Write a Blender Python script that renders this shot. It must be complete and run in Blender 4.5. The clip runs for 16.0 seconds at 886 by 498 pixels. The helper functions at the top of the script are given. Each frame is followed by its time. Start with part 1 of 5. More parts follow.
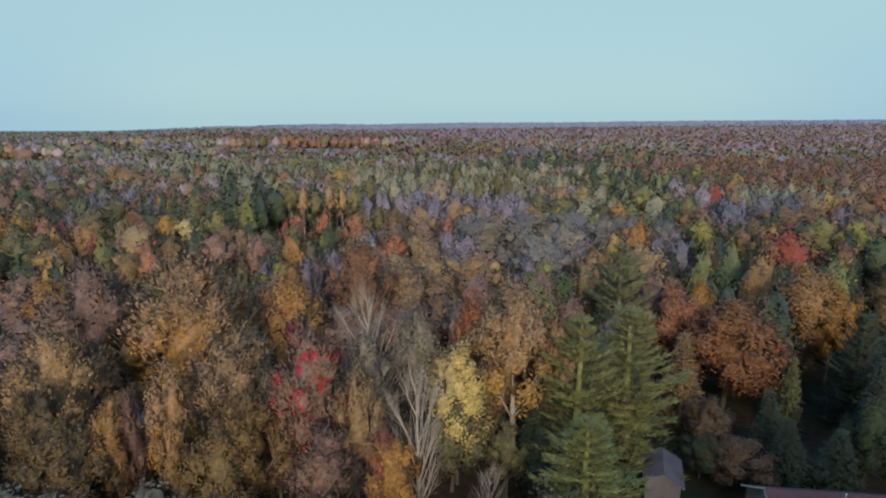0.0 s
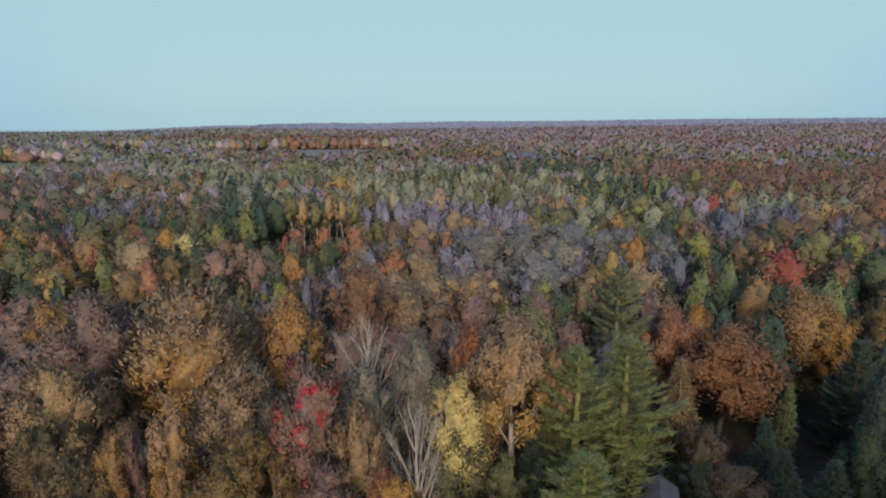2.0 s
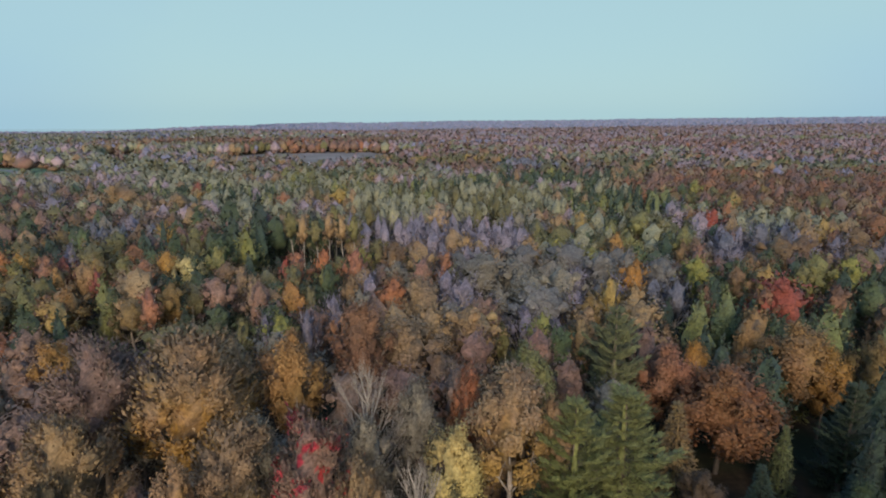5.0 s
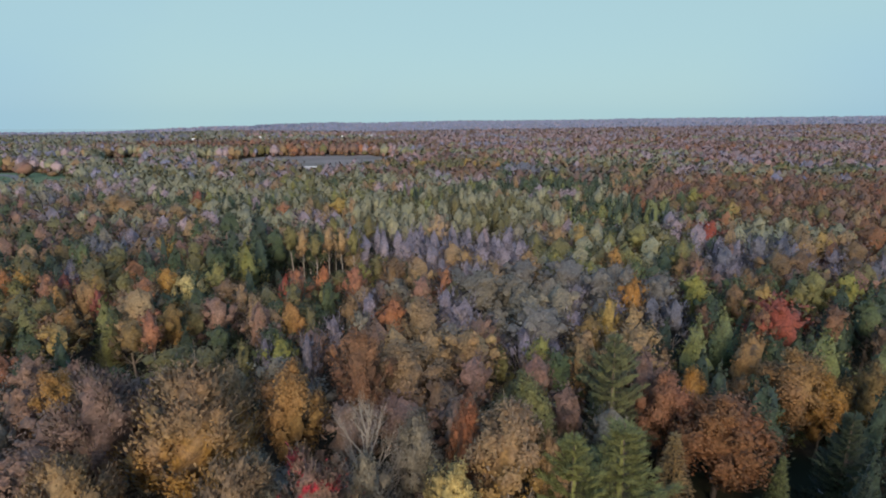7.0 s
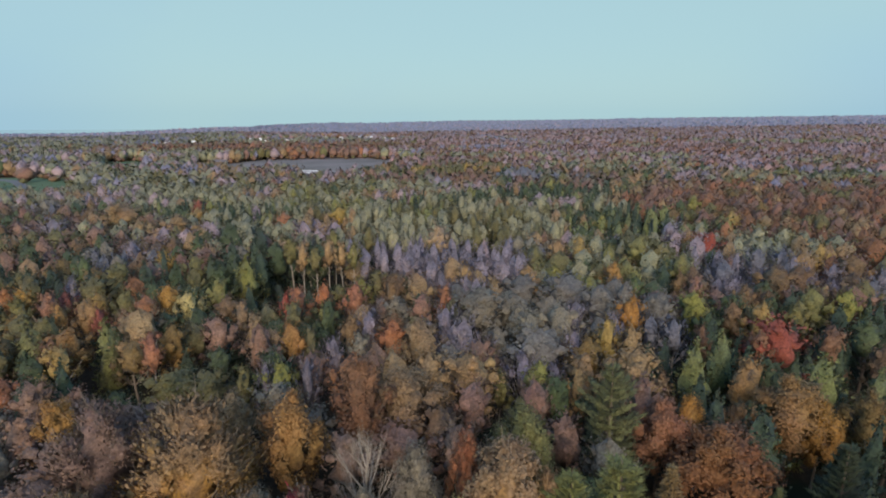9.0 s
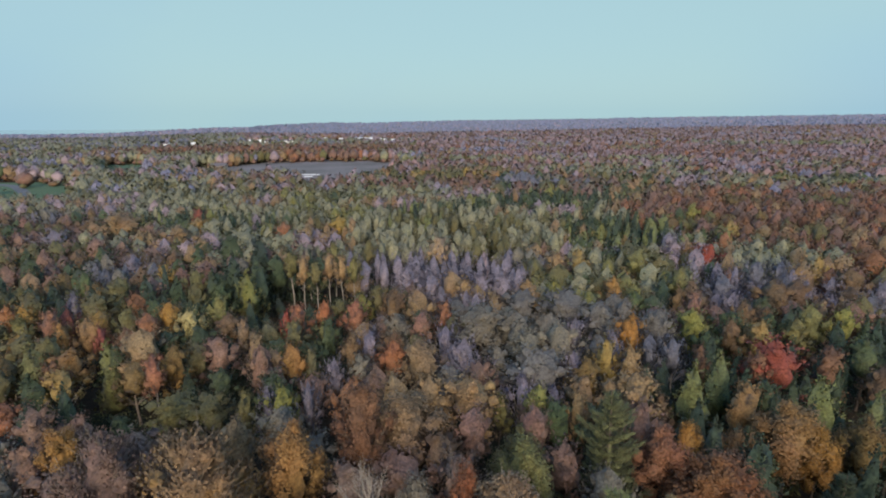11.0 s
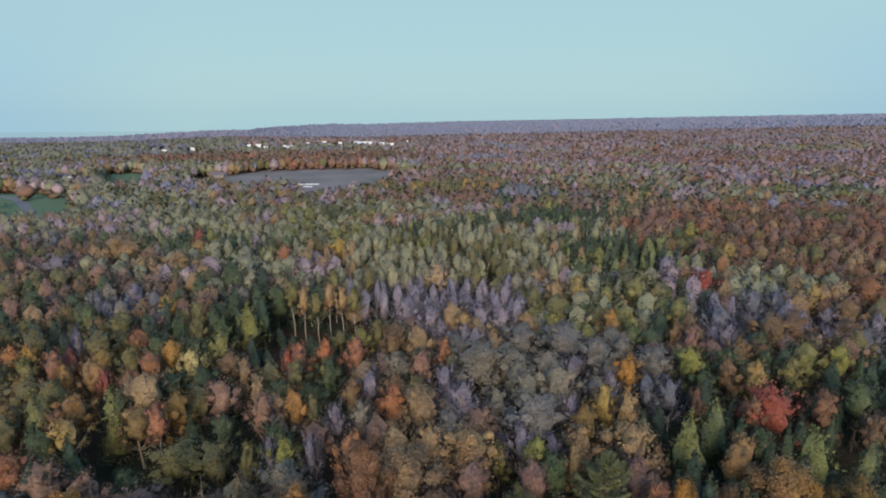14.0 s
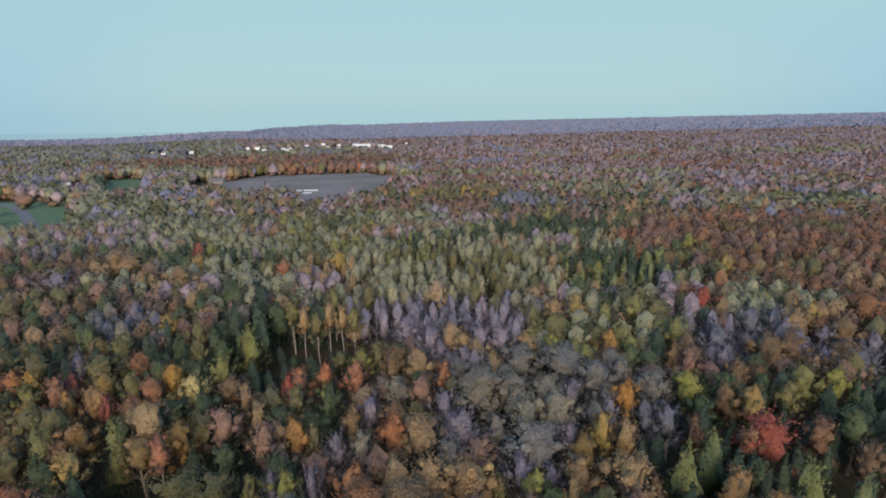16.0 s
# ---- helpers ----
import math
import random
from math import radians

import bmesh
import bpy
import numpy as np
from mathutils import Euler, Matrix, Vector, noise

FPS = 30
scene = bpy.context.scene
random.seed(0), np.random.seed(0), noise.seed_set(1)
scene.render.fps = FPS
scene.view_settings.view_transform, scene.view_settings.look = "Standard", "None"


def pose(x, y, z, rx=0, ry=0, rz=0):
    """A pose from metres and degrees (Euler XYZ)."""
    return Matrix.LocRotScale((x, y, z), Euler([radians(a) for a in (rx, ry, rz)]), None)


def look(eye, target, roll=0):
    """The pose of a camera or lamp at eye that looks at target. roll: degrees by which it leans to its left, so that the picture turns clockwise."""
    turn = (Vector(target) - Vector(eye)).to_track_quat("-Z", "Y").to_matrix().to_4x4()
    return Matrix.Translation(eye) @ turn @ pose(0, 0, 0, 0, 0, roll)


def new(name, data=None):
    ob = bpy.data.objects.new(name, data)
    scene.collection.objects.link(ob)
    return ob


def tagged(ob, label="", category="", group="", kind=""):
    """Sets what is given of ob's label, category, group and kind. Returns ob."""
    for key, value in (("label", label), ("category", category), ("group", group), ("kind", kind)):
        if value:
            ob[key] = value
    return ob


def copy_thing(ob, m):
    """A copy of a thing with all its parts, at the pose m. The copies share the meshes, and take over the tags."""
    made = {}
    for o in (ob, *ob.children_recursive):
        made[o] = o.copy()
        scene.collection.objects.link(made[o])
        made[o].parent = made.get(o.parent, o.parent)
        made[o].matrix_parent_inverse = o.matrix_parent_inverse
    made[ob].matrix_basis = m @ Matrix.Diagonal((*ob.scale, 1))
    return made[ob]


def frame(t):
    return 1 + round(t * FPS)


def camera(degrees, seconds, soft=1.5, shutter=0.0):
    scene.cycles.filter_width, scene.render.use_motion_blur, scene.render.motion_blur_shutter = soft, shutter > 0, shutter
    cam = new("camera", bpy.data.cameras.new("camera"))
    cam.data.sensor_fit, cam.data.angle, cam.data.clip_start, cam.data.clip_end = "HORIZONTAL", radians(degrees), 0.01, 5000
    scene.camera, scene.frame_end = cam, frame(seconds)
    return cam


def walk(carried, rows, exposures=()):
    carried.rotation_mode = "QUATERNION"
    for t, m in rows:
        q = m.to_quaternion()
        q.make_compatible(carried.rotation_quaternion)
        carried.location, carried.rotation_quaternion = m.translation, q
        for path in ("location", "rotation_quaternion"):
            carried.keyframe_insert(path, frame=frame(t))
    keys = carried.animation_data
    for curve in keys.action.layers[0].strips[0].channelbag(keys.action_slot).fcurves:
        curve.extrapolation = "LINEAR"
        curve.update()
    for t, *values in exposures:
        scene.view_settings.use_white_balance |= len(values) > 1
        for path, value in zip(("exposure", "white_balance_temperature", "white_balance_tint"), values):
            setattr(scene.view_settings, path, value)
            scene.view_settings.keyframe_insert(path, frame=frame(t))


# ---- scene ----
cam = camera(74.6, 16.0, soft=2.0)
PATH = [
    (0, (-0.288, -0.394, 38.962), (-0.295, 1.556, 38.52), 0.1),
    (0.5, (-0.222, -0.37, 39.801), (-0.23, 1.58, 39.358), 0.0),
    (1, (-0.207, -0.288, 40.673), (-0.214, 1.662, 40.228), 0.0),
    (1.5, (-0.205, -0.226, 41.615), (-0.211, 1.724, 41.168), 0.0),
    (2, (-0.189, -0.153, 42.595), (-0.195, 1.796, 42.147), 0.0),
    (2.5, (-0.196, -0.05, 43.55), (-0.202, 1.898, 43.1), 0.0),
    (3, (-0.169, 0.039, 44.541), (-0.175, 1.988, 44.09), 0.0),
    (3.5, (-0.173, 0.187, 45.493), (-0.179, 2.136, 45.042), 0.0),
    (4, (-0.15, 0.295, 46.406), (-0.156, 2.243, 45.955), -0.0),
    (6.5, (-0.157, 0.822, 51.494), (-0.159, 2.769, 51.039), -0.1),
    (7, (-0.082, 0.936, 52.569), (-0.085, 2.883, 52.114), -0.1),
    (7.5, (-0.053, 1.056, 53.669), (-0.055, 3.003, 53.213), -0.1),
    (8, (0.021, 1.141, 54.703), (0.017, 3.089, 54.246), -0.1),
    (8.5, (0.088, 1.282, 55.758), (0.083, 3.229, 55.302), -0.2),
    (9, (0.189, 1.401, 56.893), (0.184, 3.348, 56.436), -0.2),
    (11.5, (0.171, 1.967, 62.611), (0.167, 3.913, 62.151), -0.3),
    (12, (0.193, 2.156, 64.169), (0.189, 4.103, 63.709), -0.3),
    (12.5, (0.172, 2.275, 65.837), (0.168, 4.221, 65.375), -0.3),
    (13, (0.251, 2.37, 67.459), (0.247, 4.316, 66.997), -0.4),
    (13.5, (0.288, 2.455, 69.095), (0.285, 4.401, 68.634), -0.4),
    (14, (0.365, 2.526, 70.641), (0.362, 4.472, 70.18), -0.5),
    (14.5, (0.435, 2.694, 72.247), (0.432, 4.64, 71.785), -0.5),
    (15, (0.37, 2.794, 73.779), (0.369, 4.74, 73.317), -0.5),
    (15.5, (0.359, 2.986, 75.329), (0.358, 4.932, 74.866), -0.6),
    (16, (0.384, 3.106, 76.779), (0.384, 5.052, 76.316), -0.7),
]
walk(cam, [(t, look(eye, target, roll)) for t, eye, target, roll in PATH])

# ---- world, sun, exposure ----
scene.view_settings.exposure = 0.0
SUN_UP, SUN_AZ = 22.0, 180.0  # degrees above the horizon, and clockwise from +y: behind the camera
world = bpy.data.worlds.new("dusk_sky")
scene.world = world
world.use_nodes = True
wn, wl = world.node_tree.nodes, world.node_tree.links
wn.clear()
w_out = wn.new("ShaderNodeOutputWorld")
w_bg = wn.new("ShaderNodeBackground")
w_sky = wn.new("ShaderNodeTexSky")
w_sky.sky_type, w_sky.sun_disc = "NISHITA", False
w_sky.sun_elevation, w_sky.sun_rotation = radians(SUN_UP), radians(SUN_AZ)
w_dim = wn.new("ShaderNodeVectorMath")
w_dim.operation = "SCALE"
w_dim.inputs["Scale"].default_value = 0.09
# a thin even veil of cloud over the whole sky, a little bluer and thinner in soft patches
w_co = wn.new("ShaderNodeTexCoord")
w_map = wn.new("ShaderNodeMapping")
w_map.inputs["Scale"].default_value = (1.2, 1.2, 4.0)
w_noise = wn.new("ShaderNodeTexNoise")
w_noise.inputs["Scale"].default_value, w_noise.inputs["Detail"].default_value = 1.1, 3.0
w_ramp = wn.new("ShaderNodeValToRGB")
w_ramp.color_ramp.elements[0].position, w_ramp.color_ramp.elements[0].color = 0.36, (0.40, 0.63, 0.735, 1)
w_ramp.color_ramp.elements[1].position, w_ramp.color_ramp.elements[1].color = 0.52, (0.425, 0.655, 0.715, 1)
w_mix = wn.new("ShaderNodeMixRGB")
w_mix.inputs[0].default_value = 0.88
wl.new(w_co.outputs["Generated"], w_map.inputs["Vector"])
wl.new(w_map.outputs["Vector"], w_noise.inputs["Vector"])
wl.new(w_noise.outputs["Fac"], w_ramp.inputs["Fac"])
wl.new(w_sky.outputs["Color"], w_dim.inputs[0])
wl.new(w_dim.outputs["Vector"], w_mix.inputs[1])
w_sep = wn.new("ShaderNodeSeparateXYZ")
wl.new(w_co.outputs["Generated"], w_sep.inputs[0])
w_abs = wn.new("ShaderNodeMath")
w_abs.operation = "ABSOLUTE"
wl.new(w_sep.outputs["X"], w_abs.inputs[0])
w_side = wn.new("ShaderNodeMapRange")
w_side.interpolation_type = "SMOOTHSTEP"
wl.new(w_abs.outputs[0], w_side.inputs["Value"])
w_side.inputs["From Min"].default_value, w_side.inputs["From Max"].default_value = 0.36, 0.66
w_low = wn.new("ShaderNodeMapRange")
w_low.interpolation_type = "SMOOTHSTEP"
wl.new(w_sep.outputs["Z"], w_low.inputs["Value"])
w_low.inputs["From Min"].default_value, w_low.inputs["From Max"].default_value = 0.16, 0.04
w_fac = wn.new("ShaderNodeMath")
w_fac.operation = "MULTIPLY"
wl.new(w_side.outputs[0], w_fac.inputs[0])
wl.new(w_low.outputs[0], w_fac.inputs[1])
w_blue = wn.new("ShaderNodeMixRGB")
wl.new(w_fac.outputs[0], w_blue.inputs[0])
wl.new(w_ramp.outputs["Color"], w_blue.inputs[1])
w_blue.inputs[2].default_value = (0.362, 0.598, 0.75, 1)
# the clear deep blue of the evening sky overhead
w_high = wn.new("ShaderNodeMapRange")
w_high.interpolation_type = "SMOOTHSTEP"
wl.new(w_sep.outputs["Z"], w_high.inputs["Value"])
w_high.inputs["From Min"].default_value, w_high.inputs["From Max"].default_value = 0.3, 0.85
w_top = wn.new("ShaderNodeMixRGB")
wl.new(w_high.outputs[0], w_top.inputs[0])
wl.new(w_blue.outputs["Color"], w_top.inputs[1])
w_top.inputs[2].default_value = (0.20, 0.40, 0.86, 1)
wl.new(w_top.outputs["Color"], w_mix.inputs[2])
wl.new(w_mix.outputs["Color"], w_bg.inputs["Color"])
wl.new(w_bg.outputs["Background"], w_out.inputs["Surface"])

sun = new("sun", bpy.data.lights.new("sun", "SUN"))
sun.data.energy, sun.data.angle, sun.data.color = 4.0, radians(30), (1.0, 0.87, 0.725)
_a = radians(SUN_AZ)
sun.matrix_world = look((math.sin(_a) * 100, math.cos(_a) * 100, 100 * math.tan(radians(SUN_UP))), (0, 0, 0))


# ---- materials ----
def nodes_of(name, rough=0.8, spec=0.25):
    m = bpy.data.materials.new(name)
    m.use_nodes = True
    nt = m.node_tree
    b = nt.nodes["Principled BSDF"]
    b.inputs["Roughness"].default_value = rough
    b.inputs["Specular IOR Level"].default_value = spec
    return m, nt, b


def blend(nt, fac, a, b, mode="MIX"):
    n = nt.nodes.new("ShaderNodeMixRGB")
    n.blend_type = mode
    for sock, v in zip(n.inputs, (fac, a, b)):
        if isinstance(v, bpy.types.NodeSocket):
            nt.links.new(v, sock)
        elif isinstance(v, tuple):
            sock.default_value = (*v, 1)
        else:
            sock.default_value = v
    return n.outputs["Color"]


def noise_of(nt, scale, detail=3.0, coords="Position"):
    n = nt.nodes.new("ShaderNodeTexNoise")
    n.inputs["Scale"].default_value, n.inputs["Detail"].default_value = scale, detail
    if coords == "Position":
        src = nt.nodes.new("ShaderNodeNewGeometry").outputs["Position"]
    else:
        src = nt.nodes.new("ShaderNodeTexCoord").outputs[coords]
    nt.links.new(src, n.inputs["Vector"])
    return n.outputs["Fac"]


def step(nt, value, lo, hi):
    n = nt.nodes.new("ShaderNodeMapRange")
    nt.links.new(value, n.inputs["Value"])
    n.inputs["From Min"].default_value, n.inputs["From Max"].default_value = lo, hi
    return n.outputs["Result"]


def leaf(name, a, b, low=None, through_light=0.22, patch=None):
    """Leaves: two tones from leaf to leaf and from clump to clump; low: another tone that the lower crown turns to."""
    m, nt, bs = nodes_of(name, 0.7, 0.3)
    # weak bluish sheen, stands in for haze at a grazing view
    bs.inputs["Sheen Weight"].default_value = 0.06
    bs.inputs["Sheen Tint"].default_value = (0.80, 0.88, 1.0, 1)
    geo = nt.nodes.new("ShaderNodeNewGeometry")
    tree = nt.nodes.new("ShaderNodeObjectInfo")
    col = blend(nt, geo.outputs["Random Per Island"], a, b)
    col = blend(nt, step(nt, noise_of(nt, 0.45, 2.0), 0.38, 0.62), col, blend(nt, 0.75, col, tuple(0.62 * u + 0.38 * v for u, v in zip(a, b))))
    if patch:
        col = blend(nt, step(nt, noise_of(nt, 0.55, 1.0), 0.57, 0.63), col, patch)
    if low:
        sep = nt.nodes.new("ShaderNodeSeparateXYZ")
        nt.links.new(nt.nodes.new("ShaderNodeTexCoord").outputs["Generated"], sep.inputs[0])
        add = nt.nodes.new("ShaderNodeMath")
        add.operation = "MULTIPLY_ADD"
        nt.links.new(noise_of(nt, 0.5, 2.0), add.inputs[0])
        add.inputs[1].default_value = 0.8
        nt.links.new(sep.outputs["Z"], add.inputs[2])
        col = blend(nt, step(nt, add.outputs[0], 0.75, 1.1), low, col)
    # leaf clusters differ in tone at the scale of a hand and of an arm
    fine = step(nt, noise_of(nt, 2.4, 4.0), 0.32, 0.68)
    fine.node.inputs["To Min"].default_value, fine.node.inputs["To Max"].default_value = 0.58, 1.36
    hsv0 = nt.nodes.new("ShaderNodeHueSaturation")
    nt.links.new(col, hsv0.inputs["Color"])
    nt.links.new(fine, hsv0.inputs["Value"])
    col = hsv0.outputs["Color"]
    hsv = nt.nodes.new("ShaderNodeHueSaturation")
    nt.links.new(col, hsv.inputs["Color"])
    for key, lo, hi in (("Value", 0.86, 1.16), ("Saturation", 0.92, 1.1)):
        r = step(nt, tree.outputs["Random"], 0, 1)
        r.node.inputs["To Min"].default_value, r.node.inputs["To Max"].default_value = lo, hi
        nt.links.new(r, hsv.inputs[key])
    big = step(nt, noise_of(nt, 0.09, 1.0), 0.3, 0.7)
    big.node.inputs["To Min"].default_value, big.node.inputs["To Max"].default_value = 0.494, 0.51
    nt.links.new(big, hsv.inputs["Hue"])
    nt.links.new(hsv.outputs["Color"], bs.inputs["Base Color"])
    bump = nt.nodes.new("ShaderNodeBump")
    bump.inputs["Strength"].default_value, bump.inputs["Distance"].default_value = 0.5, 0.4
    nt.links.new(noise_of(nt, 1.7, 3.0), bump.inputs["Height"])
    nt.links.new(bump.outputs[0], bs.inputs["Normal"])
    tr = nt.nodes.new("ShaderNodeBsdfTranslucent")
    nt.links.new(hsv.outputs["Color"], tr.inputs["Color"])
    mx = nt.nodes.new("ShaderNodeMixShader")
    mx.inputs[0].default_value = through_light
    out = nt.nodes["Material Output"]
    nt.links.new(bs.outputs[0], mx.inputs[1])
    nt.links.new(tr.outputs[0], mx.inputs[2])
    nt.links.new(mx.outputs[0], out.inputs["Surface"])
    return m


def bark(name, a, b, scale=6.0):
    m, nt, bs = nodes_of(name, 0.9, 0.15)
    col = blend(nt, step(nt, noise_of(nt, scale, 4.0), 0.35, 0.65), a, b)
    nt.links.new(col, bs.inputs["Base Color"])
    bump = nt.nodes.new("ShaderNodeBump")
    bump.inputs["Strength"].default_value = 0.5
    nt.links.new(noise_of(nt, scale * 4, 3.0), bump.inputs["Height"])
    nt.links.new(bump.outputs[0], bs.inputs["Normal"])
    return m


LEAF = {
    "gold": leaf("leaf_gold", (0.42, 0.27, 0.075), (0.33, 0.21, 0.065)),
    "paleyellow": leaf("leaf_pale_yellow", (0.50, 0.38, 0.15), (0.40, 0.30, 0.12)),
    "amber": leaf("leaf_amber", (0.36, 0.19, 0.065), (0.26, 0.15, 0.06)),
    "tan": leaf("leaf_tan", (0.335, 0.215, 0.11), (0.25, 0.165, 0.09)),
    "paletan": leaf("leaf_pale_tan", (0.42, 0.29, 0.17), (0.32, 0.22, 0.14)),
    "tangold": leaf("leaf_tan_over_gold", (0.31, 0.20, 0.11), (0.23, 0.155, 0.09), low=(0.34, 0.20, 0.058)),
    "rust": leaf("leaf_rust", (0.245, 0.115, 0.06), (0.18, 0.095, 0.052)),
    "coral": leaf("leaf_coral", (0.34, 0.145, 0.08), (0.27, 0.125, 0.07)),
    "red": leaf("leaf_red", (0.33, 0.085, 0.06), (0.25, 0.09, 0.065)),
    "redtan": leaf("leaf_red_tan", (0.25, 0.13, 0.095), (0.21, 0.135, 0.10)),
    "scarlet": leaf("leaf_tan_with_scarlet", (0.25, 0.14, 0.10), (0.20, 0.13, 0.095), patch=(0.38, 0.04, 0.05)),
    "brown": leaf("leaf_brown", (0.21, 0.125, 0.065), (0.155, 0.10, 0.058)),
    "mauvebrown": leaf("leaf_mauve_brown", (0.27, 0.16, 0.115), (0.20, 0.125, 0.095)),
    "bronze": leaf("leaf_bronze", (0.23, 0.145, 0.055), (0.17, 0.11, 0.045)),
    "olive": leaf("leaf_olive", (0.18, 0.15, 0.06), (0.13, 0.12, 0.055)),
    "greyolive": leaf("leaf_grey_olive", (0.255, 0.215, 0.155), (0.19, 0.165, 0.125)),
    "slategreen": leaf("leaf_slate_green", (0.205, 0.185, 0.16), (0.155, 0.14, 0.125)),
    "lime": leaf("leaf_yellow_green", (0.25, 0.225, 0.07), (0.18, 0.17, 0.06)),
    "green": leaf("leaf_green", (0.095, 0.115, 0.05), (0.065, 0.085, 0.042)),
    "pine": leaf("needle_pine", (0.225, 0.225, 0.078), (0.155, 0.165, 0.06), through_light=0.12),
    "spruce": leaf("needle_spruce", (0.065, 0.085, 0.045), (0.045, 0.065, 0.04), through_light=0.1),
    "rustspruce": leaf("needle_brown_spruce", (0.34, 0.21, 0.085), (0.24, 0.16, 0.07), through_light=0.1),
    # mauve and slate twigs, their own tone made bluer for haze
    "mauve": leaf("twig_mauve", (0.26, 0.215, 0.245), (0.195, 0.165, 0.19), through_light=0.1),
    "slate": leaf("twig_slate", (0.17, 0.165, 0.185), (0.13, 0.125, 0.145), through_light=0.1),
    # far tones, paled and blued: haze put into the leaf colour
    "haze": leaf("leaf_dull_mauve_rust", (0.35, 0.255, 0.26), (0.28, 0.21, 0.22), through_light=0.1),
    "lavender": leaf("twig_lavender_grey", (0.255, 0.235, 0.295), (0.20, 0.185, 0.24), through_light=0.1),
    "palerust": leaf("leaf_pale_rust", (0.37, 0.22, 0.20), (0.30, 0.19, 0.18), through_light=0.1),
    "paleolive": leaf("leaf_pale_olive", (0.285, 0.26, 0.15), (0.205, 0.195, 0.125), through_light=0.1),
}
LEAF_ORDER = list(LEAF)
BARK = bark("bark_grey_brown", (0.16, 0.125, 0.10), (0.09, 0.07, 0.055))
BARK_TAN = bark("bark_tan", (0.29, 0.225, 0.165), (0.19, 0.145, 0.11))
BARK_PALE = bark("bark_pale", (0.42, 0.36, 0.30), (0.26, 0.21, 0.17))


def ground_material():
    m, nt, bs = nodes_of("leaf_litter_ground", 0.95, 0.1)
    col = blend(nt, step(nt, noise_of(nt, 0.9, 5.0), 0.35, 0.65), (0.04, 0.03, 0.02), (0.07, 0.048, 0.028))
    col = blend(nt, step(nt, noise_of(nt, 0.06, 3.0), 0.48, 0.6), col, (0.035, 0.04, 0.022))
    nt.links.new(col, bs.inputs["Base Color"])
    bump = nt.nodes.new("ShaderNodeBump")
    bump.inputs["Strength"].default_value = 0.6
    nt.links.new(noise_of(nt, 3.0, 5.0), bump.inputs["Height"])
    nt.links.new(bump.outputs[0], bs.inputs["Normal"])
    return m


def patchy(name, a, b, scale, rough=0.9, fine=None, spec=0.2):
    m, nt, bs = nodes_of(name, rough, spec)
    col = blend(nt, step(nt, noise_of(nt, scale, 4.0), 0.35, 0.65), a, b)
    col = blend(nt, step(nt, noise_of(nt, scale * 12, 3.0), 0.3, 0.7), col, blend(nt, 0.35, col, fine or b))
    nt.links.new(col, bs.inputs["Base Color"])
    return m


GROUND = ground_material()
LAWN = patchy("mown_grass", (0.085, 0.145, 0.080), (0.111, 0.153, 0.080), 0.05)
FIELD = patchy("harvested_field", (0.25, 0.205, 0.205), (0.155, 0.135, 0.125), 0.022, fine=(0.11, 0.12, 0.07))
ASPHALT = patchy("asphalt", (0.13, 0.13, 0.14), (0.17, 0.17, 0.18), 0.2)
WATER = patchy("lake_water", (0.02, 0.035, 0.04), (0.03, 0.045, 0.05), 0.01, rough=0.06, spec=0.5)
WHITE = patchy("white_siding", (0.80, 0.79, 0.77), (0.70, 0.69, 0.67), 0.6)
GREYWALL = patchy("grey_siding", (0.30, 0.25, 0.24), (0.22, 0.19, 0.18), 0.8)
SHINGLE = patchy("grey_shingle", (0.11, 0.10, 0.11), (0.16, 0.14, 0.15), 0.5)
REDROOF = patchy("brown_red_roof", (0.20, 0.10, 0.085), (0.14, 0.085, 0.08), 0.7)
GLASS = patchy("dark_window_glass", (0.02, 0.025, 0.03), (0.03, 0.035, 0.04), 0.3, rough=0.08, spec=0.5)
TRIMWHITE = patchy("white_trim", (0.78, 0.77, 0.75), (0.68, 0.67, 0.65), 1.2)


# ---- mesh helpers ----
def mesh_of(name, v, f, mats, index=None, smooth=False, normals=None):
    """A mesh from arrays of vertices and of faces that all have the same number of corners."""
    v, f = np.asarray(v, np.float32), np.asarray(f, np.int32)
    me = bpy.data.meshes.new(name)
    me.vertices.add(len(v))
    me.vertices.foreach_set("co", v.ravel())
    me.loops.add(f.size)
    me.loops.foreach_set("vertex_index", f.ravel())
    me.polygons.add(len(f))
    me.polygons.foreach_set("loop_start", np.arange(len(f), dtype=np.int32) * f.shape[1])
    for m in mats:
        me.materials.append(m)
    if index is not None:
        me.polygons.foreach_set("material_index", np.asarray(index, np.int32))
    me.polygons.foreach_set("use_smooth", np.full(len(f), smooth))
    me.update(calc_edges=True)
    me.validate()
    if normals is not None:
        me.polygons.foreach_set("use_smooth", np.full(len(f), True))
        me.normals_split_custom_set_from_vertices(np.asarray(normals, float).tolist())
    return me


def join(pieces):
    vs, fs, n = [], [], 0
    for v, f in pieces:
        vs.append(v)
        fs.append(np.asarray(f) + n)
        n += len(v)
    return np.concatenate(vs), np.concatenate(fs)


def part(name, bm, material, parent, label=""):
    me = bpy.data.meshes.new(name)
    bm.to_mesh(me)
    bm.free()
    me.materials.append(material)
    ob = new(name, me)
    ob.parent = parent
    return tagged(ob, label)


def mesh_part(name, me, parent, label=""):
    ob = new(name, me)
    ob.parent = parent
    return tagged(ob, label)


